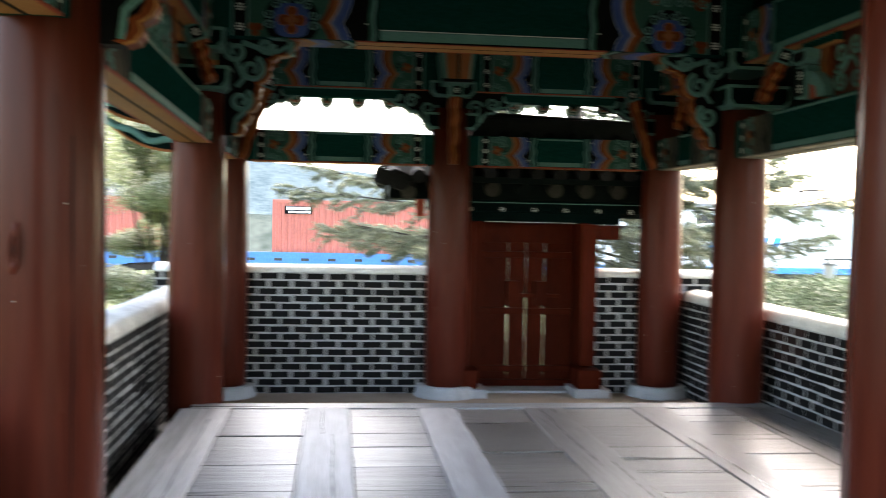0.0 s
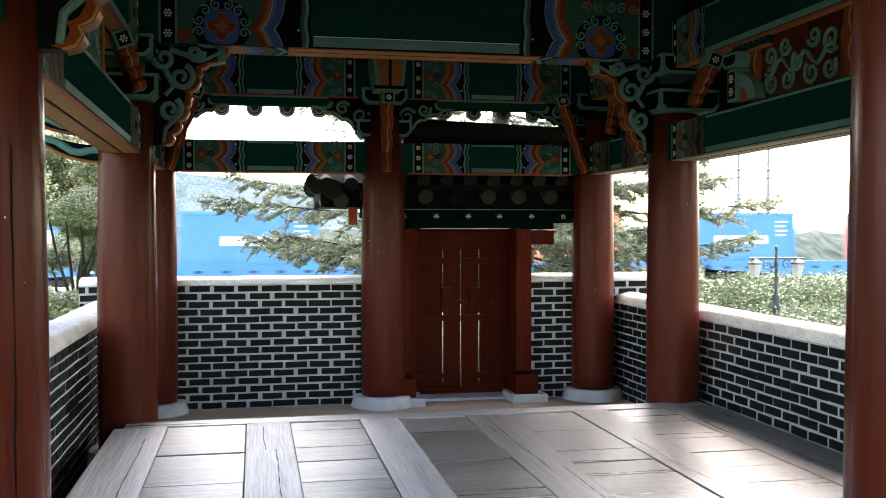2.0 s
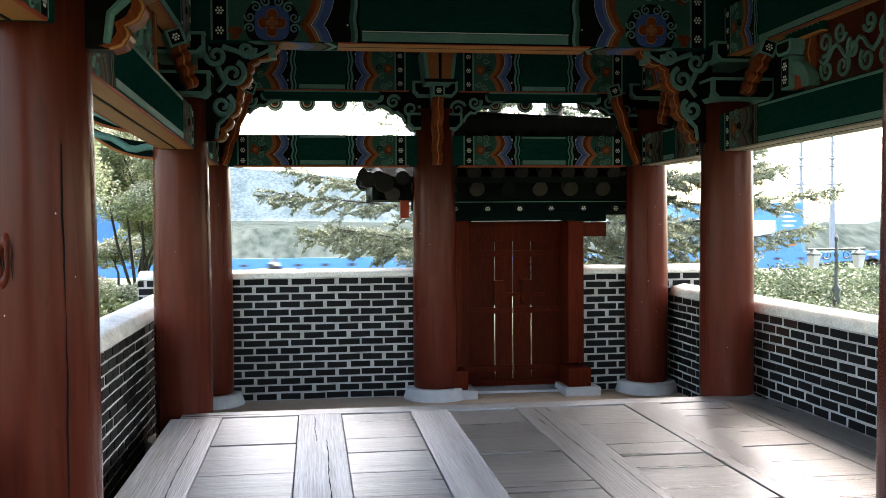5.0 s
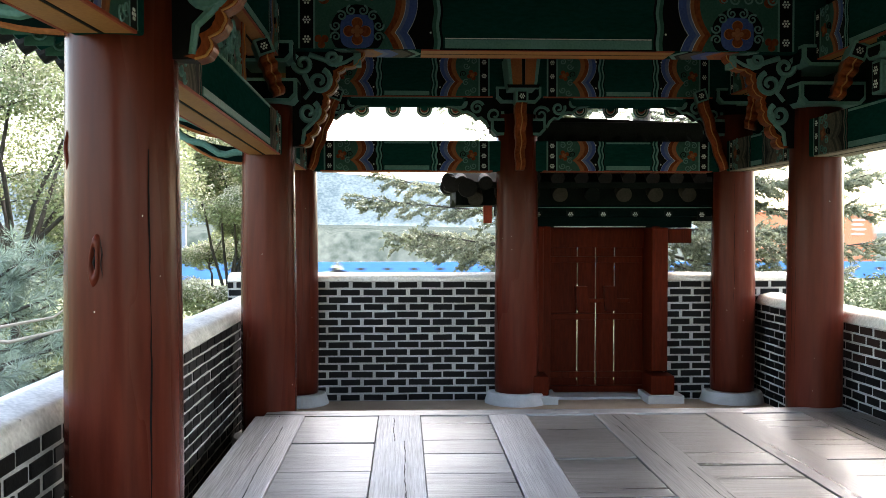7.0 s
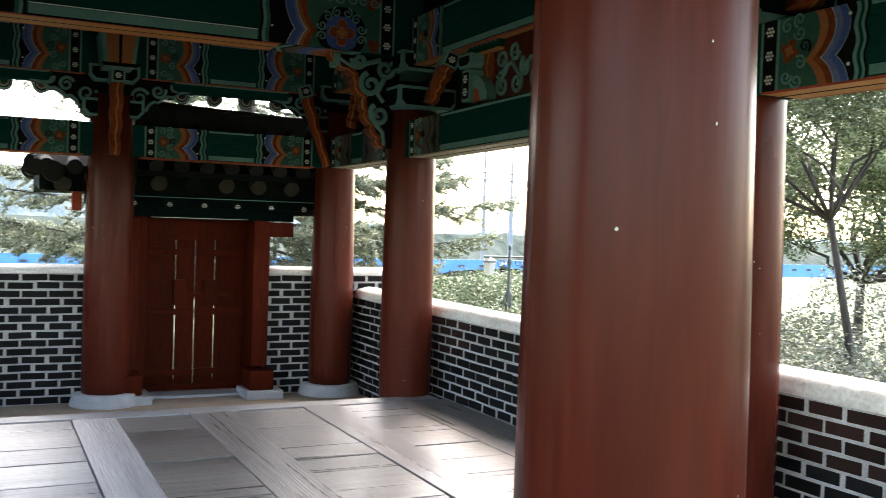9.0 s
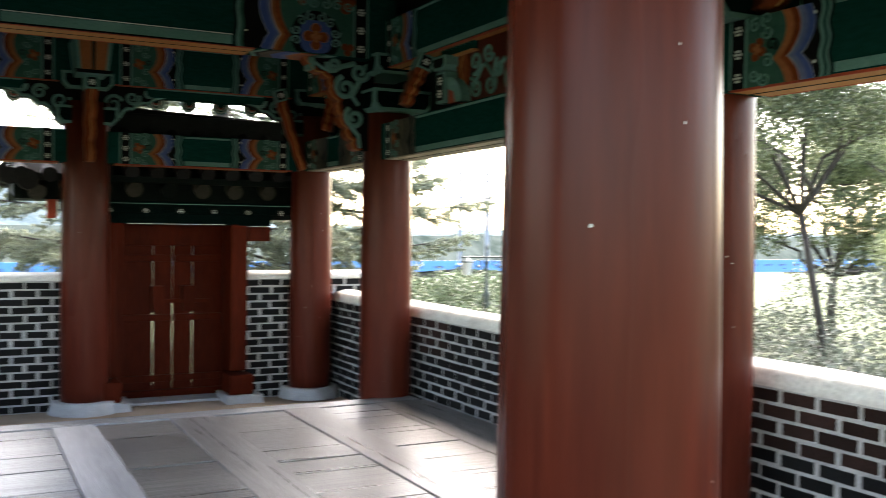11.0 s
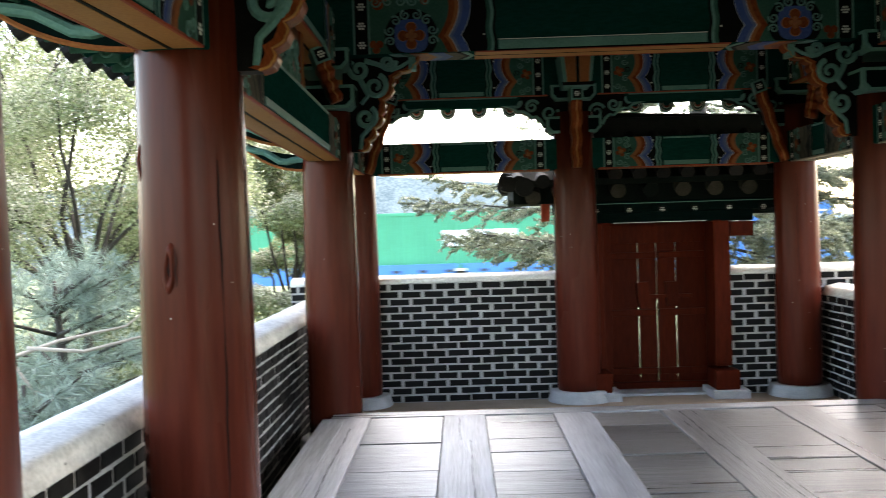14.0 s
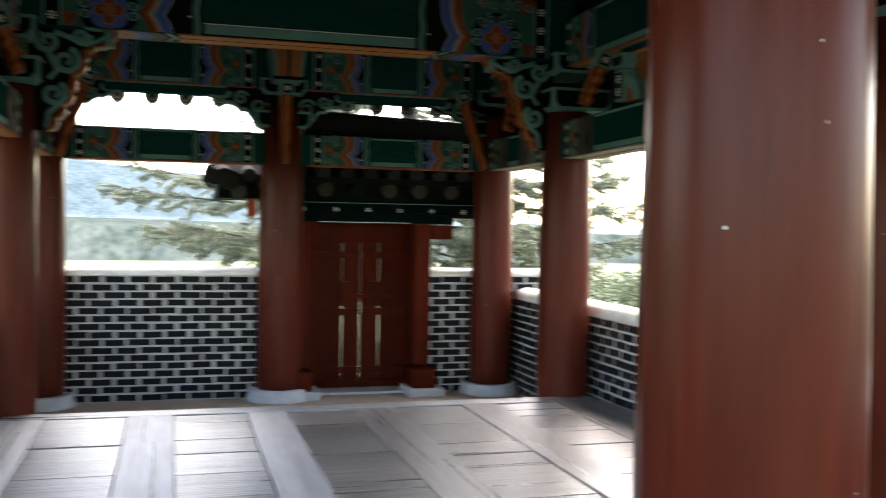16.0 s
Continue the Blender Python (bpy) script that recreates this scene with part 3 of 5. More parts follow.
# great cross beams
for y, f in ((ROWS[2], -1), (ROWS[1], 1)):
    beam(pose(-CX, y, 2.912), 2 * CX, 0.62, 0.34, (f,), big=True, start=0.28, label="great green cross beam with blossom and wave ends", name="cross_beam")
# along both sides, bay by bay; the height at either end
for s in (-1, 1):
    f = -1 if s > 0 else 1
    for y0, y1, za, zb in ((ROWS[2], ROWS[3], 2.06, 2.06), (ROWS[1], ROWS[2], 2.13 if s < 0 else 2.1, 2.06), (ROWS[0], ROWS[1], 2.15 if s < 0 else 2.12, 2.21 if s < 0 else 2.14)):
        L = y1 - y0
        m = pose(s * CX, y0, za, 0, 0, 90) @ pose(0, 0, 0, 0, -math.degrees(math.atan2(zb - za, L)), 0)
        # rotated by 90 degrees: own -y faces +x
        beam(m, L, HB + (0.02 if y0 == ROWS[0] else 0), 0.26, (1 if s > 0 else -1,), start=0.27, worn=y0 > ROWS[0], under_mat=PALE_UNDER if s > 0 and y0 > ROWS[0] else None)
        beam(pose(s * CX, y0, 2.84, 0, 0, 90), L, 0.4, 0.24, (1 if s > 0 else -1,), start=0.25)


def scroll_bracket(m, label="carved scroll bracket with teal swirls and an orange edge"):
    """A carved bracket beside a column, under a cross beam. Own space: x out from the column's axis, z up."""
    b = thing("scroll_bracket", m, label=label, category="bracket", group="scroll brackets")
    edge = [(0.79, 2.908), (0.745, 2.84), (0.7, 2.795), (0.63, 2.785), (0.575, 2.745), (0.56, 2.68), (0.55, 2.61), (0.485, 2.56), (0.49, 2.5), (0.465, 2.44), (0.465, 2.38), (0.405, 2.33), (0.41, 2.27), (0.355, 2.225), (0.35, 2.165), (0.3, 2.14)]
    sm = []
    for i in range(len(edge) - 1):
        (a, b_), (c, d) = edge[i], edge[i + 1]
        for q in range(4):
            f = q / 4
            sm.append((a + (c - a) * f + 0.014 * math.sin(f * math.pi), b_ + (d - b_) * f))
    sm.append(edge[-1])
    part("body", slab(bmesh.new(), [(0.15, 2.908), (0.15, 2.14)] + sm[::-1], 0.1, "y", -0.05), BLACK, b, "dark carved board")
    bm, bl = bmesh.new(), bmesh.new()
    pr = None
    for u, v in sm:
        q = [bm.verts.new((u + 0.004, y, v - 0.004)) for y in (-0.056, 0.056)] + [bm.verts.new((u - 0.045, y, v + 0.012)) for y in (0.056, -0.056)]
        if pr:
            for k in range(4):
                bm.faces.new((pr[k], pr[(k + 1) % 4], q[(k + 1) % 4], q[k]))
        pr = q
    part("edge", bm, TONGUE, b, "orange wavy edge")
    for f in (-1, 1):
        tube(bl, [(u - 0.004, f * 0.056, v) for u, v in sm], 0.006, 5)
    part("edge_line", bl, OCHRE, b, "pale line along the wavy edge")
    for f in (-1, 1):
        for u, v, r, t, a in ((0.29, 2.815, 0.088, 1, 2.2), (0.53, 2.865, 0.062, -1, 0.2), (0.42, 2.672, 0.1, -1, 1.2), (0.335, 2.42, 0.092, -1, 1.0)):
            part("swirl", spiral(bmesh.new(), u, v, r, t, f, f * 0.05, 0.026, a, 1.4, 24), TEAL, b)
        for pts in (((0.34, 2.885), (0.45, 2.85), (0.56, 2.8), (0.64, 2.83), (0.75, 2.895)), ((0.3, 2.73), (0.36, 2.6), (0.3, 2.53)), ((0.42, 2.46), (0.37, 2.34), (0.3, 2.27), (0.285, 2.16))):
            part("swirl", tube(bmesh.new(), [(u, f * 0.054, v) for u, v in pts], [0.024 - 0.003 * i for i in range(len(pts))], 7), TEAL, b)
    part("tile", boxed(0.7, 0.76, -0.06, 0.06, 2.8, 2.905, 0.005), TEAL, b, "small tile at the bracket's tip")
    return b


def bowl_block(m, w=0.56, h=0.17, d=0.3):
    """A bowl-shaped bearing block with broad pale outlines on its faces."""
    b = thing("bearing_block", m, label="dark green bearing block with pale teal outlines", category="block", group="bearing blocks")

    def shape(g, wd):
        return [(-wd / 2 + 0.05 + g * 0.6, g), (wd / 2 - 0.05 - g * 0.6, g), (wd / 2 - g, 0.055 + g * 0.5), (wd / 2 - g, h - g), (-wd / 2 + g, h - g), (-wd / 2 + g, 0.055 + g * 0.5)]
    part("body", slab(bmesh.new(), shape(0.0, w), d, "y", -d / 2), TEAL, b)
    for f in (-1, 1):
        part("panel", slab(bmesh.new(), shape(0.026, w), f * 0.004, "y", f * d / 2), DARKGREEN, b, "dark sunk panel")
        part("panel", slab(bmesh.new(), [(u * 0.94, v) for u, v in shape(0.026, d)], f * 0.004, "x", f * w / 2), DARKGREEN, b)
    return b


def cloud_arm(m, s):
    """A carved arm that reaches out sideways from a column head. s: way."""
    b = thing("cloud_arm", m, label="carved cloud-shaped arm with pale teal scrolls", category="bracket", group="cloud arms")
    lo = [(0.0, 2.5), (0.3, 2.5), (0.33, 2.56), (0.38, 2.6), (0.42, 2.59), (0.46, 2.63), (0.52, 2.66), (0.57, 2.655), (0.62, 2.7), (0.74, 2.73), (0.8, 2.79)]
    part("body", slab(bmesh.new(), [(s * u, v) for u, v in lo] + [(s * 0.8, 2.82), (0, 2.82)], 0.14, "y", -0.07), BLACK, b, "dark carved board")
    part("edge", tube(bmesh.new(), [(s * u, -0.074, v + 0.01) for u, v in lo[1:]], 0.014, 6), TEAL, b, "pale teal edge")
    for u, v, r, t in ((0.24, 2.64, 0.09, 1), (0.42, 2.71, 0.07, -1), (0.58, 2.755, 0.05, 1), (0.7, 2.785, 0.03, -1)):
        part("swirl", spiral(bmesh.new(), s * u, v, r, t * s, -1, -0.07, 0.017, 0.4, 1.4, 22), TEAL, b)
    return b


def tail(m, z0=2.06, z1=2.72, label="orange wavy carved tail with a blossom tile on top"):
    """The curled end of a bracket: a wavy orange tongue, a blossom tile and a striped beam end. Own -y looks out."""
    b = thing("bracket_tail", m, label=label, category="bracket", group="bracket tails")
    n = 24
    bm = bmesh.new()
    pr = None
    for i in range(n + 1):
        z = z0 + (z1 - z0) * i / n
        xo = 0.005 * math.sin(i / n * math.pi * 6)
        y = -0.045 * abs(math.sin(i / n * math.pi * 3.5)) - 0.1 * (i / n) ** 1.5
        w = 0.055 - 0.012 * (1 - i / n)
        q = [bm.verts.new((x + xo, yy, z)) for x, yy in ((-w, 0.12), (-w, y), (-w * 0.3, y - 0.014), (w * 0.3, y - 0.014), (w, y), (w, 0.12))]
        if pr:
            for k in range(6):
                bm.faces.new((pr[k], pr[(k + 1) % 6], q[(k + 1) % 6], q[k]))
        else:
            bm.faces.new(q[::-1])
        pr = q
    bm.faces.new(pr)
    part("tongue", bm, TONGUE, b, "orange wavy tongue", smooth=True)
    bm = tube(bmesh.new(), [(0.005 * math.sin(i / n * math.pi * 6), -0.016 - 0.045 * abs(math.sin(i / n * math.pi * 3.5)) - 0.1 * (i / n) ** 1.5, z0 + (z1 - z0) * i / n) for i in range(n + 1)], 0.006, 5)
    part("highlight_line", bm, OCHRE, b, "pale line down the tongue")
    yb = -0.15
    part("tile", boxed(-0.062, 0.062, yb, 0.1, z1, z1 + 0.125, 0.006), TEAL, b, "pale teal tile")
    part("tile_face", boxed(-0.042, 0.042, yb - 0.004, yb, z1 + 0.018, z1 + 0.107), BLACK, b)
    bm = bmesh.new()
    dots(bm, 0, z1 + 0.062, 0.02, -1, yb - 0.004)
    part("blossom", bm, WHITE, b, "white blossom")
    return b


def beam_end(m):
    """The striped, boat-shaped end of a beam over a column."""
    b = thing("beam_end", m, label="boat-shaped beam end with orange and black stripes", category="beam end")
    out = [(-0.13, 0), (0.13, 0), (0.17, 0.32), (-0.17, 0.32)]
    part("body", slab(bmesh.new(), out, 0.6, "y", -0.2), TEAL, b)
    for a, c, mt in ((-0.105, -0.015, ORANGE), (-0.013, 0.013, BLACK), (0.015, 0.105, ORANGE)):
        part("stripe", slab(bmesh.new(), [(a, 0.03), (c, 0.03), (c * 1.25, 0.31), (a * 1.25, 0.31)], 0.006, "y", -0.206), mt, b)
    part("rim", slab(bmesh.new(), [(-0.15, 0), (0.15, 0), (0.16, 0.03), (-0.16, 0.03)], 0.02, "y", -0.214), BLACK, b)
    return b


Y3, Y2, Y1 = ROWS[3], ROWS[2], ROWS[1]
for x in (-CX, 0.0, CX):
    bowl_block(pose(x, Y3, 2.425))
    bowl_block(pose(x, Y3 - 0.02, 2.755), 0.46, 0.16)
    for s in (-1, 1):
        if abs(x + s) < 2.4:
            cloud_arm(pose(x, Y3, 0), s)
tail(pose(0, Y3 - 0.3, 0))
beam_end(pose(0, Y3 - 0.35, 2.85))
for s in (-1, 1):
    # corner tails lean into the bay
    tail(pose(s * 2.11, Y3 - 0.22, 2.07, 0, -s * 18, -s * 14), 0.0, 0.72)
    tail(pose(s * 2.0, Y3 - 1.2, 2.39, 0, s * 15, -s * 30), 0.0, 0.28)
    for y in (Y2, Y1):
        bowl_block(pose(s * CX, y, 2.47), 0.54, 0.185, 0.66)
        bowl_block(pose(s * CX, y, 2.79), 0.46, 0.17, 0.56)
        scroll_bracket(pose(s * CX, y, 0, 0, 0, 0 if s < 0 else 180))
    tail(pose(s * 2.08, Y2 - 0.82, 2.46, 0, s * 21, -s * 12), 0.0, 0.28)
    tail(pose(s * 2.2, Y1 - 0.48, 2.5, 0, s * 14, -s * 12), 0.0, 0.34)


def scroll_board(m):
    """A carved dark red board with pale scrolls between two side beams."""
    b = thing("scroll_board", m, label="dark red carved board with pale teal scrolls", category="board", group="scroll boards")
    out = [(-0.47, 2.4), (0.47, 2.4), (0.49, 2.52), (0.45, 2.66), (0.5, 2.84), (-0.5, 2.84), (-0.45, 2.66), (-0.49, 2.52)]
    part("body", slab(bmesh.new(), out, 0.08, "y", -0.04), RED, b)
    for f in (-1, 1):
        for i, (u, v, r, a) in enumerate(((0.34, 2.5, 0.075, 0.6), (0.14, 2.5, 0.08, 2.2), (0.36, 2.68, 0.085, 5.0), (0.17, 2.73, 0.07, 3.4), (0.02, 2.6, 0.07, 1.2))):
            for sg in (-1, 1):
                if u > 0.05 or sg > 0:
                    part("swirl", spiral(bmesh.new(), sg * u, v, r, sg * (1 if i % 2 else -1), f, f * 0.04, 0.016, a if sg > 0 else math.pi - a, 1.35, 22), TEAL, b)
        part("swirl", tube(bmesh.new(), [(-0.42 + 0.84 * i / 16, f * 0.044, 2.6 + 0.055 * math.sin(i * 1.15)) for i in range(17)], 0.015, 6), TEAL, b)
    for sg in (-1, 1):
        bm = bmesh.new()
        slab(bm, [(sg * 0.48, 2.4), (sg * 0.62, 2.4), (sg * 0.66, 2.5), (sg * 0.61, 2.6), (sg * 0.66, 2.7), (sg * 0.62, 2.84), (sg * 0.5, 2.84), (sg * 0.46, 2.66), (sg * 0.5, 2.52)], 0.1, "y", -0.05)
        part("end_tongue", bm, TONGUE, b, "orange wavy end")
        for f in (-1, 1):
            part("highlight_line", tube(bmesh.new(), [(sg * (0.56 + 0.018 * math.sin(i * 1.3)), f * 0.052, 2.41 + 0.042 * i) for i in range(11)], 0.006, 5), OCHRE, b)
    return b


for s in (-1, 1):
    scroll_board(pose(s * CX, (Y1 + Y2) / 2, 0, 0, 0, 90))

# a brace with a two-blossom tile beside the east board
for s in (1,):
    b = thing("brace", pose(s * (CX - 0.08), Y2 - 1.3, 0, 0, 0, -s * 90), label="teal carved brace with a blossom tile and an ochre-edged arm", category="brace", group="side braces")
    part("tile", boxed(-0.066, 0.066, -0.06, 0.06, 2.42, 2.655, 0.006), TEAL, b, "pale teal tile")
    part("tile_face", boxed(-0.045, 0.045, -0.066, -0.06, 2.44, 2.635), BLACK, b)
    for z in (2.585, 2.49):
        bm = bmesh.new()
        dots(bm, 0, z, 0.024, -1, -0.066)
        part("blossom", bm, WHITE, b, "white blossom")
    arc = [(s * (0.06 + 0.24 * math.sin(a)), 2.41 + 0.2 * math.cos(a)) for a in [math.pi / 2 * i / 8 for i in range(9)]]
    part("leg", slab(bmesh.new(), arc + [(s * 0.2, 2.41), (s * 0.17, 2.49), (s * 0.06, 2.53)], 0.08, "y", -0.04), TEAL, b)
    part("heel", slab(bmesh.new(), [(s * 0.06, 2.53), (s * 0.17, 2.49), (s * 0.2, 2.41), (s * 0.06, 2.41)], 0.05, "y", -0.025), VERMIL, b)
    part("block", slab(bmesh.new(), [(-0.07, 2.665), (0.07, 2.665), (0.11, 2.7), (0.11, 2.77), (-0.11, 2.77), (-0.11, 2.7)], 0.14, "y", -0.08), TEAL, b)
    part("panel", slab(bmesh.new(), [(-0.055, 2.685), (0.055, 2.685), (0.085, 2.71), (0.085, 2.752), (-0.085, 2.752), (-0.085, 2.71)], -0.004, "y", -0.08), BLACK, b)
    part("arm", boxed(-0.12, 0.4, 0.0, 0.1, 2.775, 2.88, 0.006), GREEN, b, "arm painted with dark scales")
    part("arm_edge", boxed(-0.12, 0.4, -0.008, 0.04, 2.762, 2.778, 0.004), OCHRE, b)
    for i in range(7):
        bm = bmesh.new()
        spiral(bm, -0.08 + 0.072 * i, 2.83, 0.034, 1, -1, 0.0, 0.005, 0.4, 0.6, 8)
        part("scale_mark", bm, TEAL, b)

# near-black boards added so that the gaps over the side beams look shaded
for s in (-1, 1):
    b = thing("infill_board", label="added dark board that blanks the gap between the side beams", category="board", group="infill boards")
    part("body", boxed(s * (CX + 0.28) - 0.02, s * (CX + 0.28) + 0.02, ROWS[0] + 0.1, ROWS[3] - 0.1, 2.3, 3.0), SHADED_WOOD, b)

# near-black boards added to stand for the darkness of the north corners
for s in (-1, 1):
    b = thing("corner_board", label="added dark board that blanks the bright corner beside the bracket", category="board", group="corner boards")
    part("body", boxed(min(s * 1.99, s * 2.66), max(s * 1.99, s * 2.66), ROWS[3] + 0.02, ROWS[3] + 0.06, 2.37, 2.84), SHADED_WOOD, b)

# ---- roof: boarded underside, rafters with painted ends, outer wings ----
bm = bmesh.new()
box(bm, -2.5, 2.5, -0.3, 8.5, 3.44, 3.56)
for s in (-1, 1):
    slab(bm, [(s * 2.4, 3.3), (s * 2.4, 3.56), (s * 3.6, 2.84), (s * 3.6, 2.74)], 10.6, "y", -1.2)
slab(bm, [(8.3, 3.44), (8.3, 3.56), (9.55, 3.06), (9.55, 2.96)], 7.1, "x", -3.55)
# unseen slab added over the camera to hold back light from above
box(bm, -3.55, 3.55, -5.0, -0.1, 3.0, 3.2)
structure("ceiling", bm, SHADED_WOOD, "dark boarded underside of the roof, with an added unseen stretch southwards", "ceiling")


def rafter(p, q, r=0.065):
    b = thing("rafter", label="round green rafter with a scroll painted end", category="rafter", group="eave rafters")
    part("pole", tube(bmesh.new(), [p, q], r, 14), GREEN, b, smooth=False)
    d = (Vector(q) - Vector(p)).normalized()
    e = Vector(q)
    part("end_ring", tube(bmesh.new(), [e, e + d * 0.004], r * 0.98, 14), TEAL, b, "pale painted rafter end")
    part("end_face", tube(bmesh.new(), [e, e + d * 0.006], r * 0.78, 14), WHITE, b)
    part("end_blossom", tube(bmesh.new(), [e, e + d * 0.009], r * 0.45, 10), VERMIL, b)
    return b


for i in range(15):
    x = -2.37 + 0.3585 * (i - 1)
    b = rafter((x, 8.3, 3.25), (x, 9.0, 3.0), 0.07)
    part("end_neck", tube(bmesh.new(), [(x, 8.9, 3.0), (x, 9.33, 2.85)], 0.045, 8), GREEN, b)
    for r0, d, mt in ((0.092, 0.0, TEAL), (0.08, 0.004, WHITE), (0.068, 0.008, MIDGREEN), (0.05, 0.012, WHITE), (0.04, 0.016, VERMIL)):
        part("eave_tile", tube(bmesh.new(), [(x, 9.34, 2.836), (x, 9.315 - d, 2.836)], r0, 18), mt, b, "scallop painted eave end" if d == 0 else "")
for s in (-1, 1):
    for i in range(25):
        y = 0.1 + 0.335 * i
        b = rafter((s * 2.4, y, 3.02), (s * 3.36, y, 2.6))
        part("end_board", boxed(min(s * 3.22, s * 3.4), max(s * 3.22, s * 3.4), y - 0.09, y - 0.07, 2.55, 2.7, 0.01), MIDGREEN, b, "small teal board with a scroll")
        part("swirl", spiral(bmesh.new(), s * 3.31, 2.625, 0.05, s, -1, y - 0.09, 0.008, 0.5), TEAL, b)
        part("tile_end", tube(bmesh.new(), [(s * 3.3, y + 0.16, 2.72), (s * 3.52, y + 0.16, 2.6)], 0.07, 12), TILE, b, "dark roof tile end")

for s in (-1, 1):
    for y in (Y1, Y2):
        b = thing("outer_wing", pose(s * CX, y, 0), label="curved teal wing bracket outside the column", category="bracket", group="outer wings")
        for z, l in (((2.0, 0.6), (2.2, 0.8), (2.44, 0.95)) if s < 0 and y == Y2 else ((2.24, 0.75), (2.46, 0.95))):
            top = [(s * (0.15 + l * i / 10), z + 0.13 + 0.16 * (i / 10) ** 2.2) for i in range(11)]
            low = [(s * (0.15 + l * i / 10), z + 0.27 * (i / 10) ** 2.4) for i in range(10, -1, -1)]
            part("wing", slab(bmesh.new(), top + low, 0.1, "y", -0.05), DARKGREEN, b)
            part("wing_band", tube(bmesh.new(), [(s * (0.15 + l * i / 10), -0.05, z + 0.075 + 0.21 * (i / 10) ** 2.3 + 0.02 * math.sin(i * 1.3)) for i in range(11)], 0.028, 8), TEAL, b, "teal painted band")
            part("wing_edge", tube(bmesh.new(), [(u, -0.052, v) for u, v in low], 0.012, 5), ORANGE, b)

# ---- the gate in the north wall ----
GY = 8.72
gate = thing("gate", label="dark red plank double gate between red posts, closed", category="gate")
for i, (a, b) in enumerate(((0.39, 0.927), (0.935, 1.46))):
    leaf = part("leaf", boxed(a, b, GY + 0.03, GY + 0.034, -0.25, -0.2), DOOR_RED, gate, "plank gate leaf")
    mid = 0.73 if i == 0 else 1.139
    for p0, p1 in ((a, mid - 0.0045), (mid + 0.0045, b)):
        part("plank", boxed(p0, p1, GY, GY + 0.03, -0.25, 1.27, 0.002), DOOR_RED, leaf)
    for z in (1.13, 0.507, -0.13):
        part("ledge", boxed(a + (0.02 if i == 0 else 0.006), b - (0.006 if i == 0 else 0.02), GY - 0.045, GY, z - 0.034, z + 0.034, 0.007), DOOR_RED, leaf, "cross ledge")
    x = 0.931 + (-0.16 if i == 0 else 0.15)
    part("bolt_guide", slab(bmesh.new(), [(x - 0.05, 0.57), (x + 0.05, 0.57), (x + 0.075, 0.68), (x + 0.055, 0.84), (x - 0.065, 0.84), (x - 0.06, 0.66)], 0.07, "y", GY - 0.07), DOOR_RED, leaf, "carved bolt guide")
part("bolt", boxed(0.7, 1.3, GY - 0.05, GY - 0.02, 0.66, 0.7, 0.004), DOOR_RED, gate, "sliding wooden bolt")
part("sill", boxed(0.25, 1.55, GY - 0.06, GY + 0.08, GROUND, -0.25, 0.008), DOOR_RED, gate, "timber sill")
part("head_panel", boxed(0.3, 1.5, GY - 0.02, GY + 0.05, 1.262, 1.6, 0.004), DOOR_RED, gate)
for x0, x1 in ((0.25, 0.387), (1.463, 1.56)):
    part("jamb", boxed(x0, x1, 8.4, GY + 0.05, -0.3, 1.5, 0.006), DOOR_RED, gate)
for x in (0.19, 1.495):
    part("post", boxed(x - 0.085, x + 0.085, 8.16, 8.42, -0.02, 1.48, 0.012), DOOR_RED, gate, "square red post")
    part("foot", boxed(x - 0.12, x + 0.13, 8.05, 8.42, -0.25, -0.05, 0.015), DOOR_RED, gate, "stout red foot block")
    part("stone_pad", boxed(x - 0.16, x + 0.22, 8.0, 8.45, GROUND, -0.25, 0.012), STONE, gate, "granite pad")
# lintel and purlin: the pavilion beam's shade is painted in as near-black green
part("lintel", boxed(0.1, 1.9, 8.4, 8.6, 1.48, 1.6, 0.01), DARKGREEN, gate, "green lintel with shade put into its colour")
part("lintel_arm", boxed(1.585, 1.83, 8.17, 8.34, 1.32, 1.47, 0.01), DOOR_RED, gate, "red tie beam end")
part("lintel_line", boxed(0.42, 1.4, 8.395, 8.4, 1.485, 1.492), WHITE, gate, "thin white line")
part("purlin", boxed(-0.2, 2.2, 8.46, 8.6, 1.6, 1.72, 0.01), DARKGREEN, gate, "green purlin with shade put into its colour")
part("purlin_line", boxed(-0.1, 2.15, 8.454, 8.46, 1.69, 1.698), TEAL, gate)
for x in (0.255, 0.605, 0.955, 1.3, 1.66, 2.02):
    part("tile", boxed(x - 0.045, x + 0.045, 8.44, 8.46, 1.575, 1.66, 0.003), SHADED_WOOD, gate, "small square tile")
    bm = bmesh.new()
    dots(bm, x, 1.618, 0.02, -1, 8.44)
    part("blossom", bm, WHITE, gate, "white blossom")
part("threshold_stone", boxed(0.3, 1.4, 8.3, 8.62, GROUND - 0.02, -0.31, 0.01), STONE, gate, "low granite step")

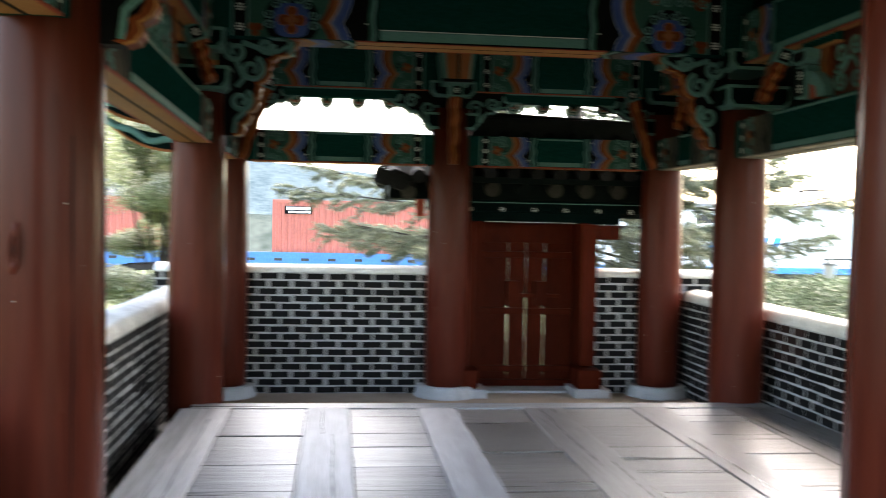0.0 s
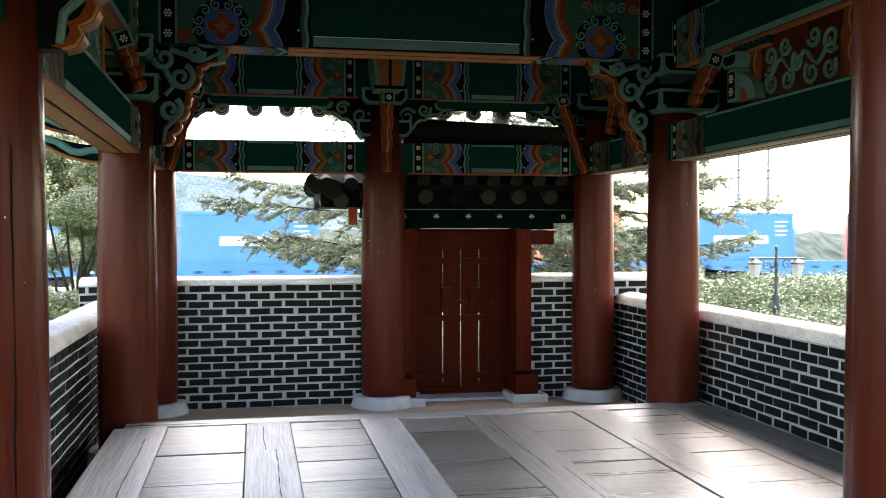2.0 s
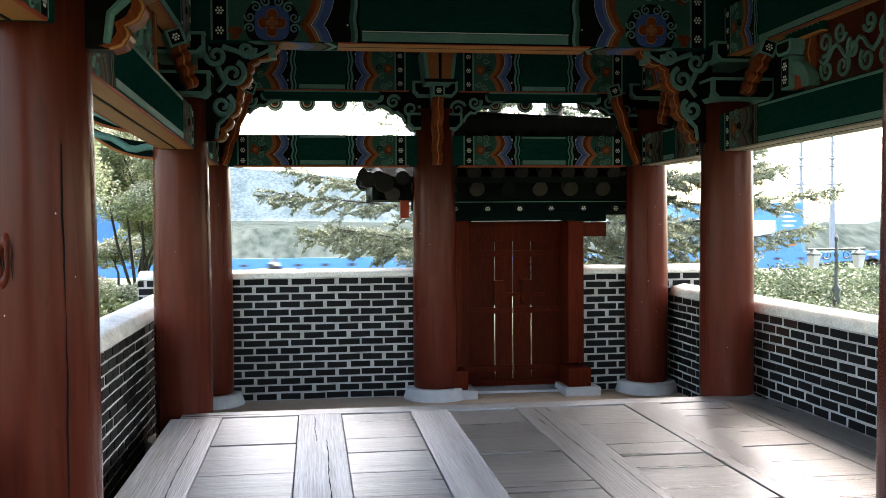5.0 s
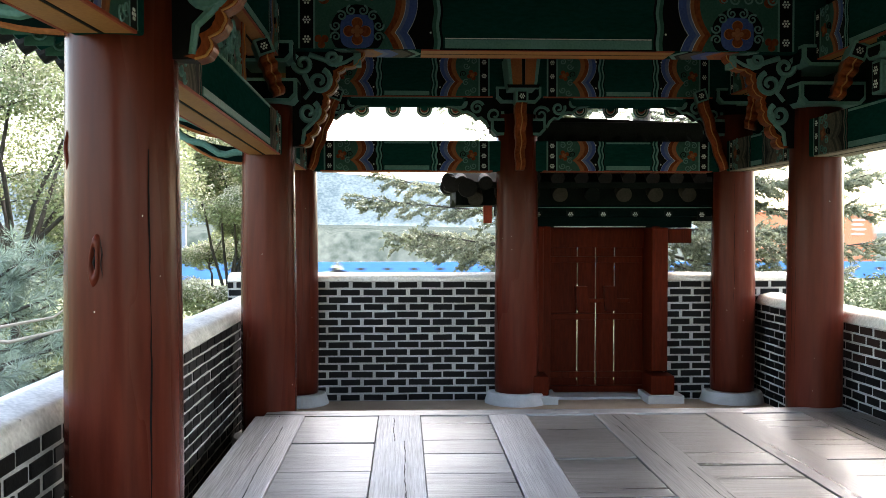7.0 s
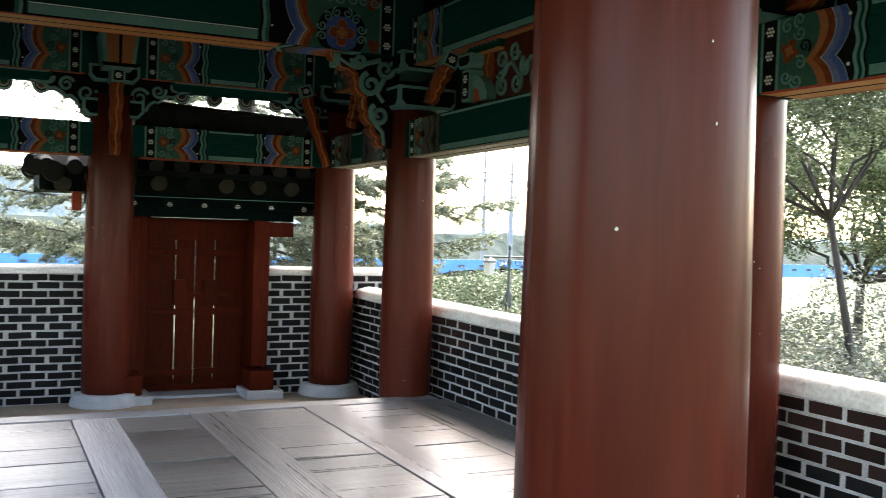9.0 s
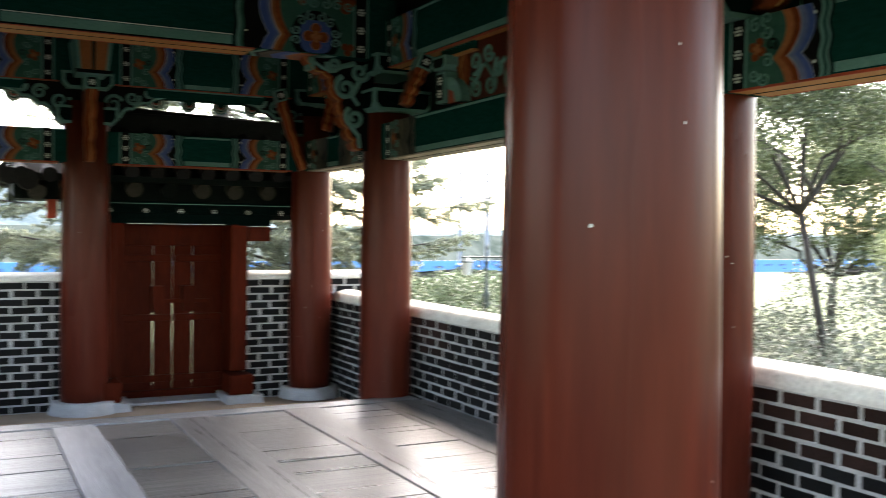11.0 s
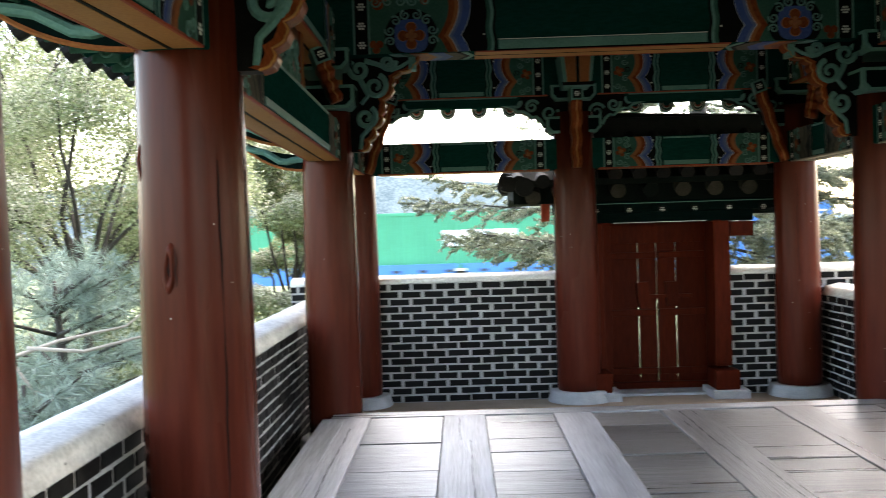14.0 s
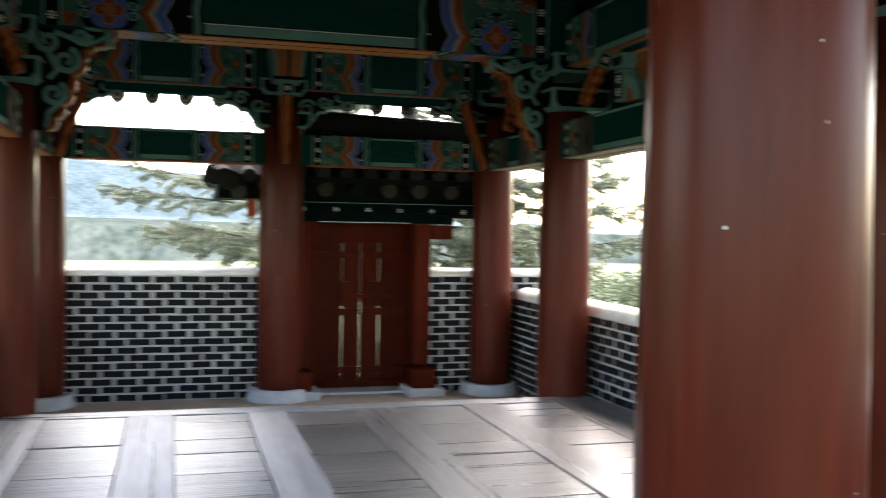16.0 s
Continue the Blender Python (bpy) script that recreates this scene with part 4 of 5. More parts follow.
roof = thing("gate_roof", label="small dark tiled gate roof on round grey rafters", category="roof")
for x in (-0.41, -0.12, 0.2, 0.504, 0.85, 1.195, 1.535, 1.897):
    # the log at 0.85 lies in shade, which its darker colour paints in
    part("log_rafter", tube(bmesh.new(), [(x, 8.5 if x > -0.4 else 8.46, 1.83 - (0.05 if x < -0.3 else 0)), (x, 9.05, 2.06)], 0.082, 18), SHADED_WOOD if x == 0.85 else LOG, roof, "round grey log rafter")
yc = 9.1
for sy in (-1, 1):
    part("soffit", slab(bmesh.new(), [(yc, 2.17), (yc + sy * 0.64, 1.9), (yc + sy * 0.64, 1.96), (yc, 2.26)], 2.9, "x", -0.62), SHADED_WOOD, roof, "dark boarded soffit")
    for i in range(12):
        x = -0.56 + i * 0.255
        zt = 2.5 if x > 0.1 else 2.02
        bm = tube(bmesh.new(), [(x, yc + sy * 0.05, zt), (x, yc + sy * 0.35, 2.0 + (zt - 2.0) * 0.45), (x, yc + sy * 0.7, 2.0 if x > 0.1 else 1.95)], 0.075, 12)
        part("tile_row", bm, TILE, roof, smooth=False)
part("eave_board", boxed(-0.62, 2.28, 8.43, 8.46, 1.9, 1.97, 0.008), SHADED_WOOD, roof)
part("backing", boxed(-0.1, 2.2, 8.62, 8.66, 1.55, 2.1), SHADED_WOOD, roof, "dark boards over the lintel")
# dark box added to shut out sky between gable board and tiles
part("end_fill", boxed(-0.56, -0.05, 8.6, 9.6, 1.72, 1.96), SHADED_WOOD, roof, "added dark fill under the roof end")
part("ridge", boxed(0.1, 2.2, 8.95, 9.25, 2.4, 2.66, 0.03), TILE, roof, "stacked tile ridge")
part("ridge_cap", tube(bmesh.new(), [(0.08, 9.1, 2.68), (2.22, 9.1, 2.6)], 0.07, 12), TILE, roof)
part("ridge_end", slab(bmesh.new(), [(2.2, 2.42), (2.33, 2.44), (2.38, 2.52), (2.3, 2.56), (2.2, 2.62)], 0.2, "y", 9.0), STONE, roof, "pale mortar ridge end")
for k in range(7):
    y = 8.42 + 0.2 * k
    part("verge_tile", tube(bmesh.new(), [(-0.66, y, 1.93 + 0.1 * (1 - abs(y - 9.1) / 0.7)), (-0.64, y + 0.2, 1.93 + 0.1 * (1 - abs(y - 8.9) / 0.7))], [0.085, 0.072], 12), TILE, roof)
part("verge_end", tube(bmesh.new(), [(-0.5, 8.38, 1.9), (-0.5, 8.46, 1.9)], 0.1, 16), TILE, roof, "round verge tile end")
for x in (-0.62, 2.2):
    part("gable_board", slab(bmesh.new(), [(8.5, 1.72), (9.1, 1.8), (9.7, 1.72), (9.7, 1.93), (9.1, 2.02), (8.5, 1.93)], 0.06, "x", x), SHADED_WOOD, roof)
part("red_strut", slab(bmesh.new(), [(8.74, 1.53), (8.8, 1.53), (8.85, 1.75), (8.7, 1.75)], 0.09, "x", -0.3), VERMIL, roof, "vermilion strut end")

# ---- outside ----
def leaf_mat(name, c1, c2, rough=0.55, trans=0.25):
    m = surf(name, c1, c2, rough, 1.2, 9, 0.0, vary=0.0)
    t = m.node_tree
    b = t.nodes["Principled BSDF"]
    geo = t.nodes.new("ShaderNodeNewGeometry")
    hsv = t.nodes.new("ShaderNodeHueSaturation")
    mr = t.nodes.new("ShaderNodeMapRange")
    mr.inputs[3].default_value, mr.inputs[4].default_value = 0.55, 1.45
    t.links.new(geo.outputs["Random Per Island"], mr.inputs[0])
    t.links.new(mr.outputs[0], hsv.inputs["Value"])
    src = b.inputs["Base Color"].links[0].from_socket
    t.links.new(src, hsv.inputs["Color"])
    t.links.new(hsv.outputs[0], b.inputs["Base Color"])
    tr = t.nodes.new("ShaderNodeBsdfTranslucent")
    t.links.new(hsv.outputs[0], tr.inputs[0])
    mix = t.nodes.new("ShaderNodeMixShader")
    mix.inputs[0].default_value = trans
    out = t.nodes["Material Output"]
    t.links.new(b.outputs[0], mix.inputs[1])
    t.links.new(tr.outputs[0], mix.inputs[2])
    t.links.new(mix.outputs[0], out.inputs[0])
    return m


SPRUCE = leaf_mat("spruce_needles", (0.1, 0.125, 0.085), (0.3, 0.325, 0.225), 0.5, 0.25)
PINE = leaf_mat("blue_green_pine_needles", (0.11, 0.165, 0.13), (0.27, 0.35, 0.29), 0.5, 0.2)
LEAF = leaf_mat("green_leaves", (0.045, 0.066, 0.03), (0.14, 0.172, 0.085))
LEAF_P = leaf_mat("pale_yellow_green_leaves", (0.09, 0.125, 0.055), (0.34, 0.385, 0.22), 0.55, 0.45)
FLOWER = leaf_mat("cream_blossom_clusters", (0.4, 0.4, 0.29), (0.62, 0.61, 0.5), 0.6, 0.4)
IVY = leaf_mat("ivy_leaves", (0.05, 0.08, 0.042), (0.17, 0.215, 0.13))
SHRUB = leaf_mat("grey_green_shrub_leaves", (0.035, 0.05, 0.036), (0.16, 0.182, 0.145))
BARK = surf("dark_bark", (0.024, 0.0208, 0.0176), (0.06, 0.052, 0.044), 0.85, 5, 40, 0.6, (1, 1, 0.3))
TWIG = surf("pale_dead_twig", (0.24, 0.208, 0.168), (0.36, 0.32, 0.272), 0.8, 8, 60, 0.3)
# pale blue-grey: the haze of distance is mixed into the woods' colour
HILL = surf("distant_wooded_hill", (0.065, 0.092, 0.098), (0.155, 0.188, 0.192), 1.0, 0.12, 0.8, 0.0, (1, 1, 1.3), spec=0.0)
# darker than the hill to offset the extra light on this flatter slope
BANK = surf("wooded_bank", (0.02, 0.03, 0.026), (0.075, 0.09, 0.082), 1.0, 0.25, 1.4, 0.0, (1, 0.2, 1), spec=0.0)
BALLAST = surf("pale_gravel", (0.28, 0.272, 0.248), (0.44, 0.424, 0.4), 0.95, 2, 30, 0.5)


def card_mesh(name, centres, ups, sides, mat):
    """Many small leaves: a diamond of four corners each, bent along its length."""
    c, u, s = (np.asarray(a, float) for a in (centres, ups, sides))
    v = np.stack([c, c + u * 0.5 + s * 0.5, c + u, c + u * 0.5 - s * 0.5], 1).reshape(-1, 3)
    n = len(c)
    me = bpy.data.meshes.new(name)
    me.vertices.add(4 * n)
    me.vertices.foreach_set("co", v.ravel())
    me.loops.add(4 * n)
    me.loops.foreach_set("vertex_index", np.arange(4 * n, dtype=np.int32))
    me.polygons.add(n)
    me.polygons.foreach_set("loop_start", np.arange(0, 4 * n, 4, dtype=np.int32))
    me.update(calc_edges=True)
    me.materials.append(mat)
    return me


def leaf_cloud(rg, blobs, per, size, flat=0.5):
    """Leaf places in uneven clumps: blobs of (centre, radius)."""
    C, U, S = [], [], []
    for (cx, cy, cz), r in blobs:
        n = int(per * r * r)
        d = rg.normal(size=(n, 3))
        d /= np.linalg.norm(d, axis=1)[:, None]
        rad = r * (0.45 + 0.6 * rg.random(n) ** 0.5)[:, None]
        p = np.array([cx, cy, cz]) + d * rad * np.array([1, 1, 0.7])
        u = rg.normal(size=(n, 3)) * [1, 1, flat]
        u /= np.linalg.norm(u, axis=1)[:, None]
        w = np.cross(u, rg.normal(size=(n, 3)))
        w /= np.linalg.norm(w, axis=1)[:, None]
        k = size * (0.6 + 0.8 * rg.random(n))[:, None]
        C.append(p), U.append(u * k), S.append(w * k * 0.55)
    return np.concatenate(C), np.concatenate(U), np.concatenate(S)


def put_mesh(name, me, parent, label=""):
    ob = new(name, me)
    ob.parent = parent
    if label:
        ob["label"] = label
    return ob


def broadleaf(at, seed, height, spread, lean, label, mats, per=150, size=0.085, trunk_r=0.07, low=0.35, blossoms=0.0, nb=9, crown=0.34):
    rg, r = np.random.default_rng(seed), random.Random(seed)
    t = thing("tree", pose(*at), label=label, category="tree")
    bm = bmesh.new()
    fork = Vector((lean[0] * 0.4, lean[1] * 0.4, height * low))
    tube(bm, [(0, 0, -0.1), (lean[0] * 0.12, lean[1] * 0.1, height * low * 0.5), fork], [trunk_r * 1.3, trunk_r, trunk_r * 0.85], 10)
    part("trunk", bm, BARK, t, "dark leaning trunk", smooth=True)
    blobs = []
    bm = bmesh.new()
    for i in range(nb):
        a = 2 * math.pi * i / nb + r.uniform(-0.3, 0.3)
        R = spread * r.uniform(0.45, 1.0)
        e = Vector((lean[0] + R * math.cos(a), lean[1] + R * math.sin(a), height * r.uniform(crown, 0.98)))
        mid = fork.lerp(e, 0.5) + Vector((r.uniform(-0.3, 0.3), r.uniform(-0.3, 0.3), r.uniform(-0.2, 0.35)))
        kn = fork.lerp(mid, 0.5) + Vector((r.uniform(-0.2, 0.2), r.uniform(-0.2, 0.2), r.uniform(-0.1, 0.15)))
        ke = mid.lerp(e, 0.5) + Vector((r.uniform(-0.2, 0.2), r.uniform(-0.2, 0.2), r.uniform(-0.12, 0.12)))
        tube(bm, [fork, fork.lerp(kn, 0.5), kn, kn.lerp(mid, 0.5) + Vector((0.03, -0.03, 0.04)), mid, ke, e], [trunk_r * q for q in (0.55, 0.47, 0.4, 0.33, 0.26, 0.16, 0.06)], 7)
        for j in range(7):
            q = mid.lerp(e, r.uniform(0.1, 1.05)) + Vector((r.uniform(-1, 1), r.uniform(-1, 1), r.uniform(-0.6, 0.6))) * spread * 0.28
            tube(bm, [mid.lerp(e, r.uniform(0, 0.7)), q], [trunk_r * 0.16, trunk_r * 0.05], 5)
            blobs.append((tuple(q), spread * r.uniform(0.13, 0.27)))
    part("bough", bm, BARK, t, "dark forking boughs", smooth=True)
    put_mesh("crown", card_mesh("crown", *leaf_cloud(rg, blobs, 2.4 * per / (0.06 * spread * spread), size), mats[0]), t)
    for i, mt in enumerate(mats[1:]):
        sub = [b for b in blobs if r.random() < blossoms]
        sub = [((x, y, z + R * (0.3 + 0.15 * i)), R * (0.9 - 0.2 * i)) for (x, y, z), R in sub]
        put_mesh("bright_crown", card_mesh("bright_crown", *leaf_cloud(rg, sub, 2.0 * per / (0.06 * spread * spread), size * 0.85), mt), t, "pale leaves and blossom on top")
    return t


# trees west of the pavilion
broadleaf((-6.2, 11.2, GROUND), 11, 5.9, 2.6, (-0.3, -0.2), "broad tree with pale yellow-green leaves and dark limbs", (LEAF_P, FLOWER), 560, 0.048, 0.085, 0.15, 0.62, 16, 0.34)
broadleaf((-4.3, 15.5, GROUND), 12, 4.8, 1.5, (0.1, 0), "bushy tree with cream blossom and green leaves", (LEAF_P, FLOWER), 700, 0.05, 0.06, 0.06, 0.75, 12, 0.08)
broadleaf((-9.5, 13.0, GROUND), 13, 6.5, 2.6, (0.3, 0), "tall tree with light green leaves", (LEAF_P, FLOWER), 400, 0.06, 0.09, 0.3, 0.5, 9, 0.5)
broadleaf((-7.4, 17.5, GROUND), 14, 2.6, 1.4, (0.0, 0), "green bushy tree by the wall", (LEAF, LEAF_P), 350, 0.065, 0.06, 0.15, 0.5)
# trees east of it
broadleaf((5.55, 4.2, GROUND), 21, 4.4, 1.7, (-0.35, 0.5), "small tree with green leaves and a slanting grey trunk", (LEAF,), 400, 0.036, 0.036, 0.45, 0.0, 11, 0.52)
broadleaf((8.6, 5.0, GROUND), 22, 3.4, 1.6, (0.2, 0), "small tree with pale olive leaves", (LEAF_P, LEAF), 420, 0.042, 0.045, 0.25, 0.4)
broadleaf((9.5, 7.6, GROUND), 23, 4.2, 1.7, (0.1, 0), "green tree beyond the shrubs", (LEAF, LEAF_P), 300, 0.06, 0.07, 0.3, 0.5)


def pine(at, seed, n, spread, height, label):
    """A young pine: tufts of long needles on spreading branches."""
    rg, r = np.random.default_rng(seed), random.Random(seed)
    t = thing("pine_tree", pose(*at), label=label, category="pine")
    bm = tube(bmesh.new(), [(0, 0, -0.1), (0.06, 0.03, height * 0.5), (0.02, 0, height)], [0.07, 0.05, 0.015], 8)
    part("trunk", bm, BARK, t, smooth=True)
    bm = bmesh.new()
    C, U, S = [], [], []
    for i in range(n):
        a, z = r.uniform(0, 6.28), height * r.uniform(0.12, 1.0)
        R = spread * (1.05 - 0.5 * z / height) * r.uniform(0.6, 1)
        e = Vector((R * math.cos(a), R * math.sin(a), z + 0.15))
        tube(bm, [(0.03, 0, z - 0.1), e * 0.5 + Vector((0, 0, z * 0.5 - 0.05)), e], [0.02, 0.014, 0.006], 5)
        for j in range(9):
            q = np.array(Vector((0.03, 0, z - 0.1)).lerp(e, 0.35 + 0.65 * j / 8)) + rg.normal(size=3) * 0.08
            k = 46
            d = rg.normal(size=(k, 3)) + np.array([math.cos(a), math.sin(a), 0.5]) * 0.6
            d /= np.linalg.norm(d, axis=1)[:, None]
            s = np.cross(d, rg.normal(size=(k, 3)))
            s /= np.linalg.norm(s, axis=1)[:, None]
            C.append(np.repeat(q[None], k, 0)), U.append(d * rg.uniform(0.09, 0.17, (k, 1))), S.append(s * 0.006)
    part("bough", bm, BARK, t, smooth=True)
    put_mesh("needles", card_mesh("needles", np.concatenate(C), np.concatenate(U), np.concatenate(S), PINE), t, "long blue-green needles")
    return t


pine((-4.5, 5.9, GROUND), 5, 26, 1.15, 1.5, "young pine with long blue-green needles")
pine((-5.2, 8.2, GROUND), 6, 24, 1.2, 1.5, "low pine with blue-green needle tufts")
pine((-3.9, 4.0, GROUND), 7, 18, 0.8, 0.95, "low spreading pine beside the wall")
b = thing("dead_branch", label="bare pale dead branch lying over the pine", category="branch")
bm = tube(bmesh.new(), [(-4.9, 5.0, 0.2), (-4.55, 5.1, 0.62), (-4.2, 5.3, 0.74), (-3.75, 5.45, 0.82), (-3.55, 5.6, 1.0)], [0.022, 0.018, 0.014, 0.01, 0.004], 7)
tube(bm, [(-4.4, 5.2, 0.7), (-4.0, 5.25, 0.66), (-3.55, 5.35, 0.76), (-3.25, 5.5, 0.8)], [0.018, 0.014, 0.01, 0.004], 6)
tube(bm, [(-4.5, 5.12, 0.64), (-4.35, 5.15, 0.4), (-4.1, 5.2, 0.3)], [0.014, 0.01, 0.004], 6)
part("limb", bm, TWIG, b, smooth=True)


# the spruce north of the wall
def spruce(at, seed):
    rg, r = np.random.default_rng(seed), random.Random(seed)
    t = thing("spruce_tree", pose(*at), label="large spruce with drooping grey-green branches behind the wall", category="spruce")
    part("trunk", tube(bmesh.new(), [(0, 0, -0.2), (0, 0, 4), (0.05, 0, 9.5)], [0.19, 0.13, 0.02], 12), BARK, t, smooth=True)
    arms = [(182, 4.45, 1.95), (176, 4.1, 2.3), (188, 3.9, 1.25), (170, 3.6, 0.95), (200, 3.7, 1.6), (165, 3.7, 1.7),
            (184, 3.0, 3.5), (177, 2.7, 3.8), (4, 3.6, 2.9), (-10, 3.2, 2.5), (16, 3.4, 3.3),
            (2, 4.75, 1.98), (-8, 4.0, 1.25), (12, 3.6, 1.15), (-22, 3.4, 2.5), (24, 3.2, 1.9), (-35, 3.0, 1.6),
            (220, 3.4, 1.3), (150, 3.4, 1.4), (235, 2.8, 0.9), (-50, 2.8, 1.1), (-70, 2.6, 1.5), (250, 2.6, 1.7)]
    for k in range(44):
        z = 2.9 + 6.0 * (k / 44) ** 1.1
        arms.append((k * 137.5, (9.4 - z) * 0.52 + 0.2, z + 0.2))
    bm = bmesh.new()
    C, U, S = [], [], []

    def shoot(p, d, l, k):
        """A bottle-brush shoot of needles."""
        f2 = rg.random((k, 1))
        nd = rg.normal(size=(k, 3)) * 0.55 + d * 0.9
        nd /= np.linalg.norm(nd, axis=1)[:, None]
        s = np.cross(nd, rg.normal(size=(k, 3)))
        s /= np.linalg.norm(s, axis=1)[:, None]
        C.append(p + d * l * f2), U.append(nd * rg.uniform(0.035, 0.068, (k, 1))), S.append(s * 0.016)

    def unit(v):
        return v / np.linalg.norm(v)
    for m, (az, L, z) in enumerate(arms):
        a = radians(az)
        out = np.array([math.cos(a), math.sin(a), 0.0])
        side = np.array([-math.sin(a), math.cos(a), 0.0])
        sag, lift, sway = r.uniform(0.45, 0.95), r.uniform(0.4, 0.85), r.uniform(-0.35, 0.35)

        def P(f):
            return out * L * f + side * sway * math.sin(2.6 * f) + np.array([0, 0, z + 0.28 - sag * f + lift * f ** 2.6 + 0.03 * math.sin(f * 11 + m)])
        tube(bm, [tuple(P(i / 8)) for i in range(9)], [0.024 * (1 - i / 9) + 0.003 for i in range(9)], 6)
        near = m < 23
        nl = 36 if near else 16
        for j in range(nl):
            f = 0.12 + 0.88 * (j + r.uniform(-0.4, 0.4)) / nl
            sg = 1 if j % 2 else -1
            base = P(f)
            l = (0.16 + 0.75 * (1 - f) ** 0.8) * r.uniform(0.55, 1.2)
            d = unit(out * r.uniform(0.5, 1.0) + side * sg * r.uniform(0.4, 1.0) + np.array([0, 0, r.uniform(-0.55, 0.15)]))
            tip = base + d * l + np.array([0, 0, -0.12 * l])
            tube(bm, [tuple(base), tuple(base + d * l * 0.5 + np.array([0, 0, -0.03 * l])), tuple(tip)], [0.007, 0.005, 0.002], 3)
            for q in range(3 + int(l * (11 if near else 6))):
                g = r.uniform(0.15, 1.0)
                sd = unit(d * 1.0 + out * 0.4 + rg.normal(size=3) * 0.3 + np.array([0, 0, r.choice((-0.45, 0.15, 0.3))]))
                shoot(base + (tip - base) * g, sd, r.uniform(0.09, 0.24), 46 if near else 24)
        # shoots that stand along the bough itself, out to its tip
        for j in range(46 if near else 14):
            f = 0.25 + 0.75 * (j + r.random()) / (46 if near else 14)
            sd = unit(out * r.uniform(0.5, 1.1) + side * r.uniform(-0.8, 0.8) + np.array([0, 0, r.uniform(-0.5, 0.6)]))
            shoot(P(f), sd, r.uniform(0.1, 0.24), 44 if near else 24)
        shoot(P(0.97), unit(P(1.0) - P(0.95)), 0.25, 40)
    part("bough", bm, BARK, t, "drooping bough with twigs")
    put_mesh("needles", card_mesh("needles", np.concatenate(C), np.concatenate(U), np.concatenate(S), SPRUCE), t, "grey-green needles")
    return t


spruce((2.5, 13.0, GROUND + 0.03), 3)


# shrubs and ivy
def shrubs(name, boxes, per, size, mat, seed, label):
    rg = np.random.default_rng(seed)
    blobs = []
    for x0, x1, y0, y1, top, n in boxes:
        for k in range(n):
            R = rg.uniform(0.28, 0.5)
            blobs.append(((rg.uniform(x0, x1), rg.uniform(y0, y1), top - R * 0.75 - abs(rg.normal()) * 0.12), R))
    ob = new(name, card_mesh(name, *leaf_cloud(rg, blobs, per, size), mat))
    return tagged(ob, label, "shrubs", kind="stuff")


# leaf shapes are dense enough to hide the soil
shrubs("ivy_bank", [(3.6, 8.5, 9.6, 12.0, 0.92, 70), (3.4, 6.5, 8.2, 10.0, 0.62, 30)], 2600, 0.055, IVY, 31, "dense bank of green ivy leaves")
shrubs("shrub_bed", [(3.3, 7.5, -0.5, 3.6, 0.85, 60), (3.4, 8.5, 3.0, 8.0, 0.7, 70), (6.0, 10, 0, 6, 1.3, 40)], 2800, 0.042, SHRUB, 32, "bed of glossy green shrubs outside the wall")
shrubs("west_shrubs", [(-6.5, -3.2, 0.5, 4.5, 0.3, 40), (-7.5, -3.3, 7.5, 13.5, 0.45, 60)], 900, 0.08, LEAF, 33, "low green shrubs and grass outside the wall")
structure("verge", slab(bmesh.new(), [(-40, 14), (40, 14), (40, 30), (-40, 30)], 0.02, "z", GROUND + 0.0), GRASS, "grassy verge towards the railway", "grass")

# street lamp among the shrubs
LAMPG = surf("grey_green_cast_iron", (0.06, 0.075, 0.07), (0.11, 0.13, 0.125), 0.45, 6, 50, 0.1, metal=0.6)
FROST = surf("frosted_lamp_glass", (0.56, 0.56, 0.544), (0.656, 0.656, 0.64), 0.4, 4, 40, 0.0)
lamp = thing("street_lamp", pose(4.85, 8.9, 0.03), label="grey-green cast-iron street lamp with two hanging lanterns", category="street lamp")
part("pole", lathe(bmesh.new(), [(0.66 * r, z) for r, z in ((0.07, GROUND), (0.07, -0.2), (0.04, -0.15), (0.035, 0.42), (0.06, 0.46), (0.075, 0.52), (0.05, 0.57), (0.085, 0.62), (0.035, 0.68), (0.028, 1.0), (0.05, 1.03), (0.03, 1.06), (0.028, 1.15), (0.012, 1.17), (0.03, 1.2), (0.034, 1.23), (0.01, 1.265))], 16), LAMPG, lamp, smooth=True)
part("arm", tube(bmesh.new(), [(-0.36, 0, 1.1), (0.36, 0, 1.1)], 0.012, 8), LAMPG, lamp)
for s in (-1, 1):
    bm = bmesh.new()
    spiral(bm, s * 0.13, 1.03, 0.06, s, -1, 0, 0.009, 0.5)
    part("scroll", bm, LAMPG, lamp)
    part("lantern", lathe(bmesh.new(), [(0.055, 0.88), (0.085, 1.02), (0.086, 1.03)], 6, s * 0.28, 0), FROST, lamp, "frosted glass lantern")
    part("lantern_cap", lathe(bmesh.new(), [(0.1, 1.03), (0.09, 1.05), (0.03, 1.09), (0.01, 1.11)], 6, s * 0.28, 0), LAMPG, lamp)

